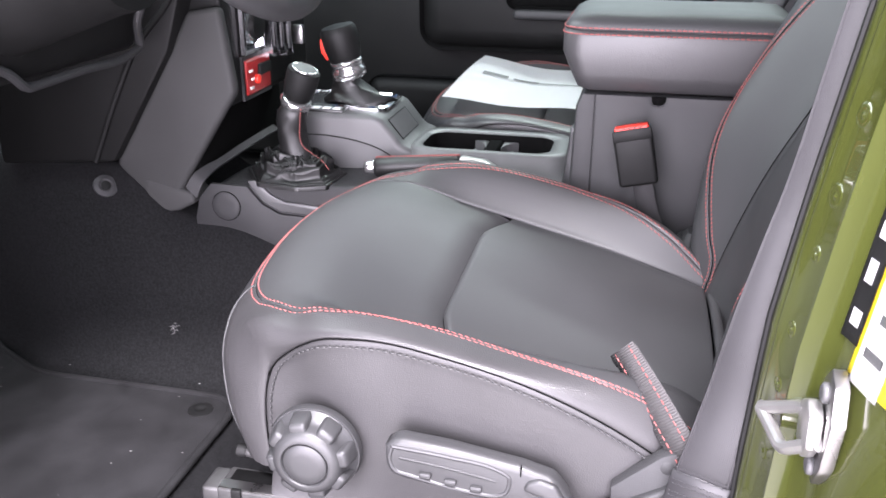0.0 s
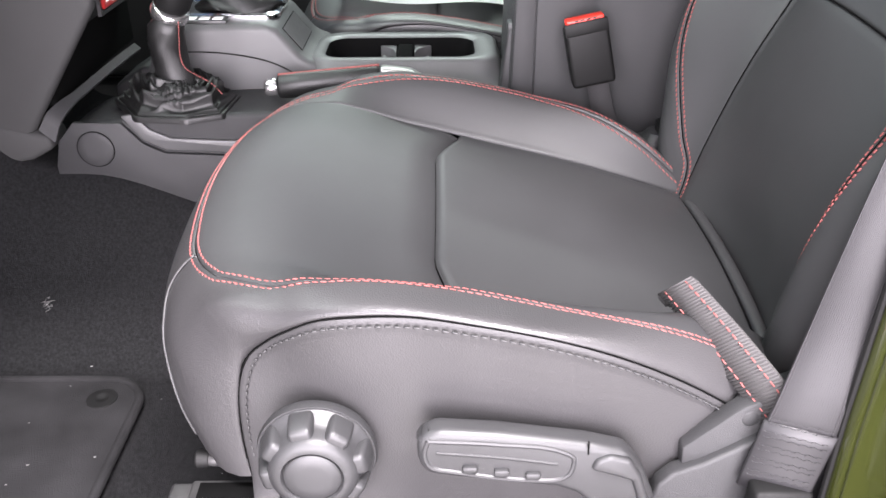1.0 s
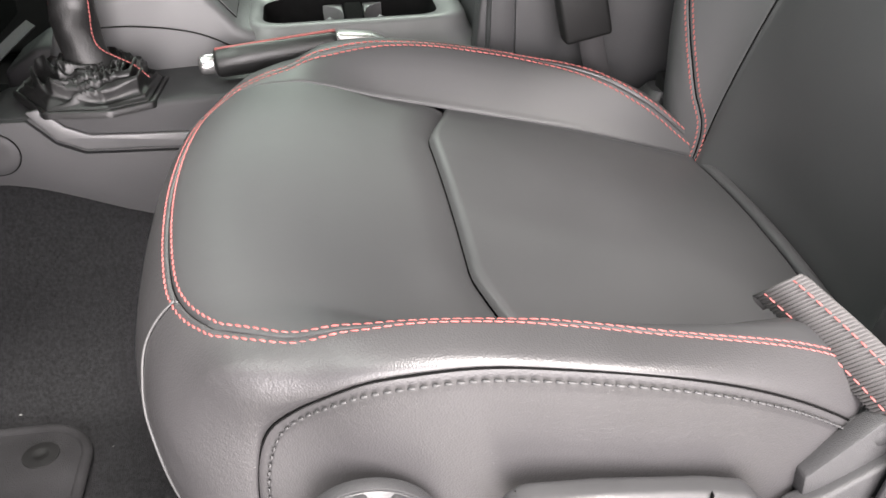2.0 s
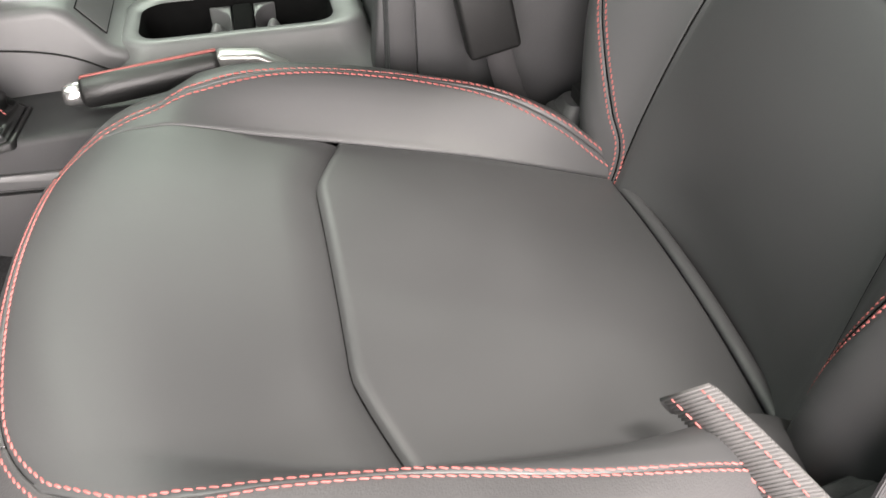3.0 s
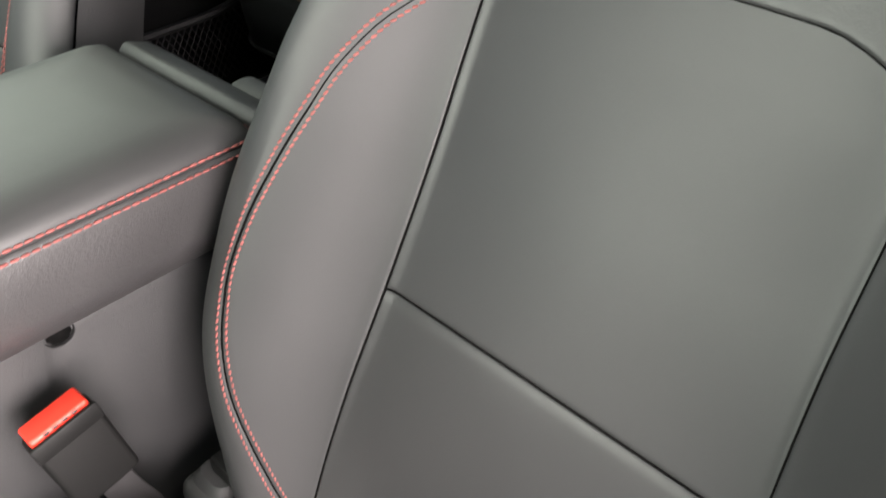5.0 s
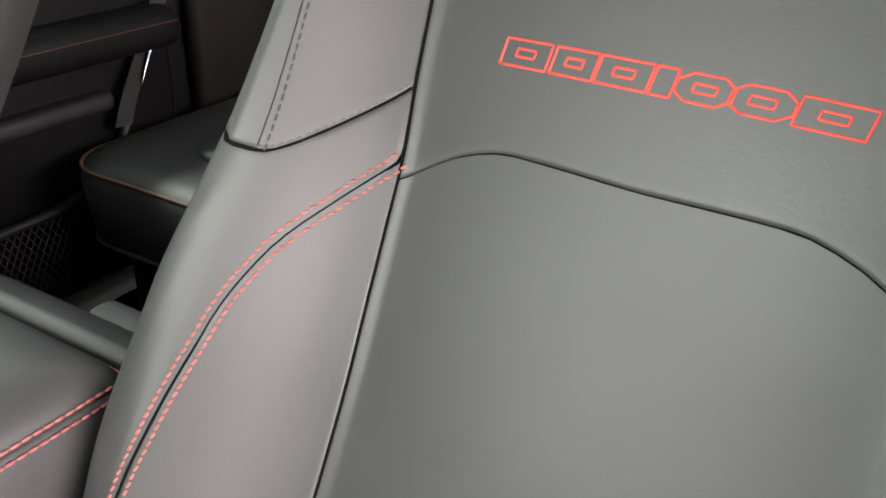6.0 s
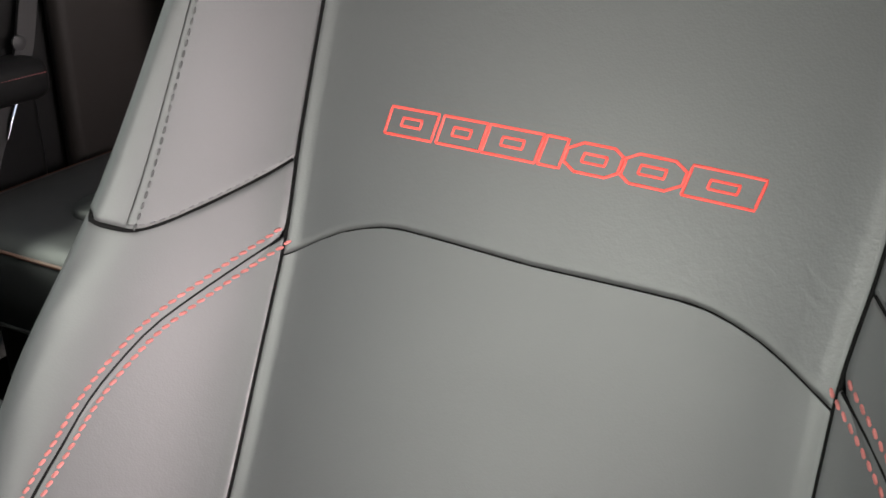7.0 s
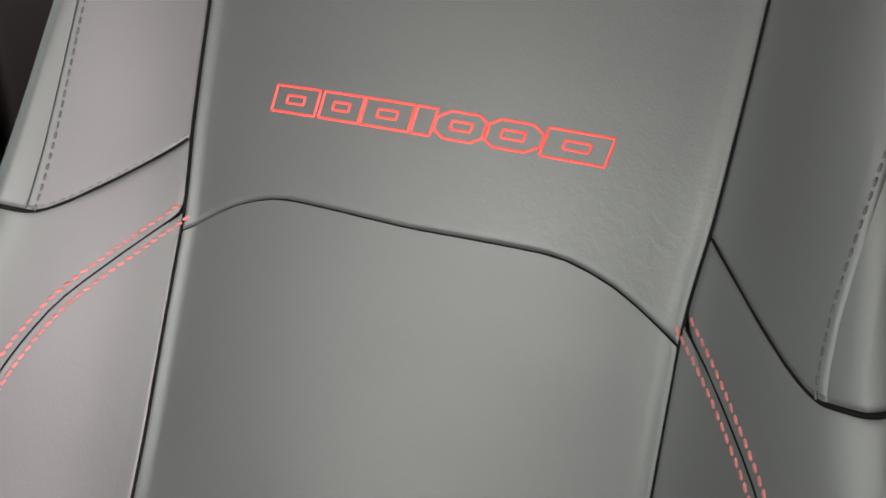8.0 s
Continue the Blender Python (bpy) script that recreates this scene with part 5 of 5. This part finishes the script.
part("edge_strip", ribbon(smooth_line([(1.098, 0.606, 0.914), (1.108, 0.599, 0.932), (1.160, 0.578, 0.950), (1.225, 0.552, 0.968), (1.255, 0.541, 0.974)], 24), [(0.14, 0.78, 0.63)] * 24, [0.024 - 0.013 * min(k / 8, 1.0) for k in range(24)], 0.005), PLASTIC, stack)
part("knob_frame", loft([[(1.168 + 0.068 * u, 0.5455 - 0.006 * d, 1.098 + 0.075 * w) for u, w in ((0, 0), (1, 0), (1, 1), (0, 1))] for d in (0, 1)] + [[(1.174 + 0.056 * u, 0.5395, 1.104 + 0.063 * w) for u, w in ((0, 0), (1, 0), (1, 1), (0, 1))], [(1.174 + 0.056 * u, 0.546, 1.104 + 0.063 * w) for u, w in ((0, 0), (1, 0), (1, 1), (0, 1))]]), CHROME, stack, "chrome control frame", smooth=False)
dial = part("climate_dial", lathe([(0.0265, 0.0), (0.0265, 0.006), (0.0235, 0.008), (0.0215, 0.008)], pose(1.202, 0.545, 1.137, 90, 0, 0), 40), CHROME, stack, "chrome ringed climate dial")
part("dial_cap", lathe([(0.0212, 0.004), (0.0205, 0.014), (0.017, 0.0155), (0.002, 0.016)], pose(1.202, 0.545, 1.137, 90, 0, 0), 36), DARK, dial)
for k in range(3):
    x = 1.250 + 0.028 * k
    sw = part("switch_frame", loft([[(x + 0.022 * u, 0.5460 - 0.012 * d, 1.088 + 0.062 * w - 0.006 * k) for u, w in ((0, 0), (1, 0), (1, 1), (0, 1))] for d in (0, 1)] + [[(x + 0.003 + 0.016 * u, 0.5345, 1.093 + 0.052 * w - 0.006 * k) for u, w in ((0, 0), (1, 0), (1, 1), (0, 1))], [(x + 0.003 + 0.016 * u, 0.546, 1.093 + 0.052 * w - 0.006 * k) for u, w in ((0, 0), (1, 0), (1, 1), (0, 1))]]), CHROME, stack, "chrome switch frame", smooth=False)
    part("rocker", rbox(x + 0.004, x + 0.018, 0.537, 0.546, 1.096 - 0.006 * k, 1.142 - 0.006 * k, 0.002, 2), DARK, sw)
sock = part("socket_plate", rbox(1.170, 1.252, 0.540, 0.548, 1.040, 1.090, 0.004, 3), RED_TRIM, stack, "red socket panel")
part("socket_surround", loft([[(1.164 + 0.094 * u, 0.5475 - 0.004 * d, 1.034 + 0.062 * w) for u, w in ((0, 0), (1, 0), (1, 1), (0, 1))] for d in (0, 1)] + [[(1.169 + 0.084 * u, 0.5435, 1.039 + 0.052 * w) for u, w in ((0, 0), (1, 0), (1, 1), (0, 1))], [(1.169 + 0.084 * u, 0.5475, 1.039 + 0.052 * w) for u, w in ((0, 0), (1, 0), (1, 1), (0, 1))]]), PLASTIC, sock, smooth=False)
part("socket_flap", rbox(1.205, 1.245, 0.535, 0.541, 1.064, 1.080, 0.002, 2), DARK, sock)
part("socket_button", lathe([(0.007, 0), (0.007, 0.005), (0.004, 0.007)], pose(1.200, 0.541, 1.060, 90, 0, 0), 20), RED, sock, "bright red button")
for k in range(3):
    part("socket_mark", rbox(1.176 + 0.006 * (k % 2), 1.188 + 0.004 * (k % 2), 0.5388, 0.5405, 1.048 + 0.012 * k, 1.052 + 0.012 * k, 0.0003, 1), WHITE, sock)
part("toggle", rbox(1.36, 1.372, 0.530, 0.548, 1.085, 1.115, 0.003, 2), STEEL, stack)

dash = thing("lower_dash", (0.8, 0.7, 1.1), "dark lower dashboard with pale trim edge above the footwell", "dashboard")
part("knee_bolster", prism([(0.622, 1.128), (0.606, 1.17), (0.585, 1.26), (0.60, 1.36), (1.1, 1.36), (1.1, 1.12), (0.80, 1.10)], "x", 0.46, 1.030, 0.012, 4), DARK, dash)
part("trim_edge", tube(smooth_line([(0.70, 0.612, 1.172), (0.776, 0.612, 1.143), (0.809, 0.614, 1.122), (0.90, 0.614, 1.1235), (1.00, 0.614, 1.1245), (1.022, 0.612, 1.133), (1.012, 0.606, 1.150), (1.002, 0.598, 1.168), (1.006, 0.586, 1.20)], 50), 0.0052, 10), PLASTIC, dash, "grey trim edge")
part("column_shroud", loft([[(0.80 + 0.085 * math.cos(a), y, 1.245 + d + 0.085 * math.sin(a)) for a in np.linspace(0, 2 * math.pi, 28, endpoint=False)] for y, d in ((0.47, 0.045), (0.49, 0.04), (0.60, 0.0), (0.70, -0.04))]), DARK, dash)
part("stack_edge", tube(smooth_line([(1.082, 0.742, 0.955), (1.082, 0.690, 1.060), (1.082, 0.655, 1.120), (1.080, 0.60, 1.18), (1.07, 0.56, 1.24)], 24), 0.0045, 8), DARK, dash)

wheel = thing("steering_wheel", (0.85, 0.40, 1.40), "black leather steering wheel seen at its lower rim", "steering wheel")
WM = pose(0.862, 0.425, 1.372, 62, 0, 0)
ring = [WM @ Vector((0.185 * math.cos(a), 0.185 * math.sin(a), 0)) for a in np.linspace(0, 2 * math.pi, 72)]
part("rim", tube(ring, 0.0165, 16, cap=False), LEATHER, wheel)
bm = bmesh.new()
bm = loft([[tuple(WM @ Vector((x * w, y, z + 0.01))) for x, z in ((-1, -0.006), (-0.8, -0.011), (0.8, -0.011), (1, -0.006), (1, 0.006), (0.8, 0.011), (-0.8, 0.011), (-1, 0.006))] for y, w in ((-0.182, 0.050), (-0.14, 0.040), (-0.10, 0.038), (-0.06, 0.045))])
part("lower_spoke", bm, PLASTIC_G, wheel)
for sgn in (-1, 1):
    part("side_spoke", loft([[tuple(WM @ Vector((sgn * x, y * w, z + 0.01))) for y, z in ((-1, -0.006), (-0.8, -0.011), (0.8, -0.011), (1, -0.006), (1, 0.006), (0.8, 0.011), (-0.8, 0.011), (-1, 0.006))] for x, w in ((0.182, 0.030), (0.13, 0.028), (0.06, 0.040))]), PLASTIC, wheel)
part("hub", lathe([(0.070, -0.03), (0.078, 0.0), (0.074, 0.030), (0.05, 0.042), (0.002, 0.046)], WM, 40), PLASTIC, wheel)

# ---- passenger side ----
sheet = thing("paper_sheet", (1.6, 0.2, 0.99), "white paper protector lying on the passenger seat", "paper")
A, B = np.meshgrid(np.linspace(0, 1, 24), np.linspace(0, 1, 24), indexing="ij")
X = 1.432 + 0.335 * A + 0.02 * B
Y = 0.318 - 0.255 * B - 0.012 * A
Z = 0.992 + 0.006 * np.sin(3 * A + 2 * B) + 0.004 * np.cos(7 * B) - 0.022 * B + 0.012 * A
P = np.stack((X, Y, Z), axis=-1)
bm = grid_bm(P)
bmesh.ops.solidify(bm, geom=bm.faces[:], thickness=0.001)
page = part("page", bm, PAPER, sheet)
bm = bmesh.new()
for a0, a1, b0, b1 in ((0.50, 0.56, 0.12, 0.30), (0.50, 0.54, 0.34, 0.52), (0.51, 0.53, 0.52, 0.90)):
    i = np.linspace(a0, a1, 3)
    j = np.linspace(b0, b1, 8)
    AA, BB = np.meshgrid(i, j, indexing="ij")
    PP = np.stack((1.432 + 0.335 * AA + 0.02 * BB, 0.318 - 0.255 * BB - 0.012 * AA, 0.9938 + 0.006 * np.sin(3 * AA + 2 * BB) + 0.004 * np.cos(7 * BB) - 0.022 * BB + 0.012 * AA), axis=-1)
    grid_bm(PP, bm)
part("print_bars", bm, INK, page, "grey printed bars")

pdoor = thing("passenger_door", (1.95, 0.1, 0.8), "dark passenger door trim with padded armrest", "car door")
part("door_skin", rbox(1.938, 1.968, -0.42, 1.05, 0.72, 1.29, 0.02, 3), DARK, pdoor)
part("door_pad", rbox(1.895, 1.945, -0.40, 0.475, 0.995, 1.24, 0.045, 5), DARK, pdoor, "padded dark door panel")
# black sheet on the pad, painting the shade of a recess
part("door_recess_shade", rbox(1.889, 1.900, -0.38, 0.285, 1.085, 1.20, 0.02, 4), SEAM_SHADE, pdoor)
part("door_ledge", rbox(1.875, 1.905, -0.38, 0.27, 1.065, 1.086, 0.008, 3), PLASTIC, pdoor)
part("door_pocket", rbox(1.905, 1.945, -0.38, 0.60, 0.78, 0.93, 0.03, 4), DARK, pdoor)

# ---- rear of the cabin ----
bench = thing("rear_seat", (1.25, -0.9, 0.8), "black leather rear bench with brown piping", "car seat")
rings = [rr(1.24, -0.915, 0.62, 0.255, 0.07, 0.845, 8), rr(1.24, -0.915, 0.632, 0.262, 0.08, 0.90, 8), rr(1.24, -0.915, 0.635, 0.265, 0.085, 0.945, 8), rr(1.24, -0.915, 0.628, 0.258, 0.085, 0.968, 8), rr(1.24, -0.915, 0.600, 0.23, 0.075, 0.978, 8), rr(1.24, -0.915, 0.50, 0.18, 0.05, 0.975, 8)]
part("bench_cushion", loft(rings), LEATHER, bench)
pipe = rr(1.24, -0.915, 0.632, 0.262, 0.085, 0.965, 8)
part("piping", tube(pipe + pipe[:1], 0.0028, 8), material("brown_piping", (0.10, 0.045, 0.03), 0.6, vary=0.1, scale=60, bump=0), bench, "brown stitched piping")
part("insert_pad", loft([rr(1.55, -0.93, 0.17, 0.17, 0.05, 0.970, 6), rr(1.55, -0.93, 0.165, 0.165, 0.05, 0.984, 6), rr(1.55, -0.93, 0.14, 0.14, 0.05, 0.988, 6)]), LEATHER, bench)
part("bench_base", loft([rr(1.24, -0.94, 0.60, 0.24, 0.06, 0.66, 6), rr(1.24, -0.94, 0.60, 0.24, 0.06, 0.846, 6)]), DARK, bench)
part("base_trim", tube([(p[0], p[1], 0.846) for p in rr(1.24, -0.915, 0.622, 0.257, 0.07, 0.846, 8)], 0.003, 6), PLASTIC_G, bench)
part("bench_back", rbox(0.64, 1.84, -1.30, -1.16, 0.90, 1.50, 0.05, 4), LEATHER, bench)

rdoor = thing("rear_door", (1.95, -0.7, 0.8), "dark rear door trim with padded armrest and net pocket", "car door")
part("door_skin", rbox(1.935, 1.968, -0.95, -0.43, 0.70, 1.29, 0.02, 3), DARK, rdoor)
part("armrest", rbox(1.865, 1.945, -0.925, -0.45, 1.085, 1.150, 0.024, 4), DARK, rdoor, "padded armrest")
part("armrest_stitching", stitches([(1.866, y, 1.128) for y in np.linspace(-0.91, -0.46, 30)], 0.006, 0.005, 0.0009), STITCH, rdoor)
part("door_pull", rbox(1.905, 1.945, -0.80, -0.50, 1.000, 1.030, 0.012, 3), PLASTIC, rdoor)
part("pocket_frame", tube(smooth_line([(1.925, -0.84, 1.00), (1.915, -0.80, 0.94), (1.91, -0.72, 0.885), (1.91, -0.60, 0.87), (1.91, -0.46, 0.87)], 24), 0.008, 8), PLASTIC, rdoor)
bm = bmesh.new()
for k in range(26):
    y = -0.74 + 0.013 * k
    tube([(1.916, y, 0.868), (1.916, y + 0.07, 0.75)], 0.0012, 5, bm)
    tube([(1.916, y, 0.868), (1.916, y - 0.07, 0.75)], 0.0012, 5, bm)
part("net", bm, STALK, rdoor, "dark elastic net")
cpillar = thing("rear_pillar", (1.95, -1.05, 0.8), "dark rear pillar trim with glossy edge", "pillar", kind="structure")
part("trim", rbox(1.925, 1.968, -1.55, -1.00, 0.70, 1.90, 0.02, 3), REAR_TRIM, cpillar)
part("edge", ribbon(smooth_line([(1.915, -0.960, 1.30), (1.915, -0.935, 1.22), (1.912, -0.910, 1.150), (1.908, -0.865, 1.080), (1.900, -0.815, 1.010), (1.895, -0.795, 0.975)], 24), [(0.3, 1, 0)] * 24, 0.030, 0.010), DARK, cpillar)
# tapered chrome tube added as the slim highlight along the dark edge
part("edge_highlight", tube(smooth_line([(1.900, -0.900, 1.130), (1.898, -0.884, 1.104), (1.893, -0.858, 1.066), (1.888, -0.838, 1.034)], 16), [0.0006 + 0.0026 * math.sin(math.pi * k / 15) for k in range(16)], 8), CHROME, cpillar, "highlight on the dark edge, drawn as a bright tube")
part("fixing", lathe([(0.012, 0), (0.012, 0.004), (0.006, 0.006)], pose(1.912, -0.905, 1.168, 0, -90, 0), 20), PLASTIC, cpillar)
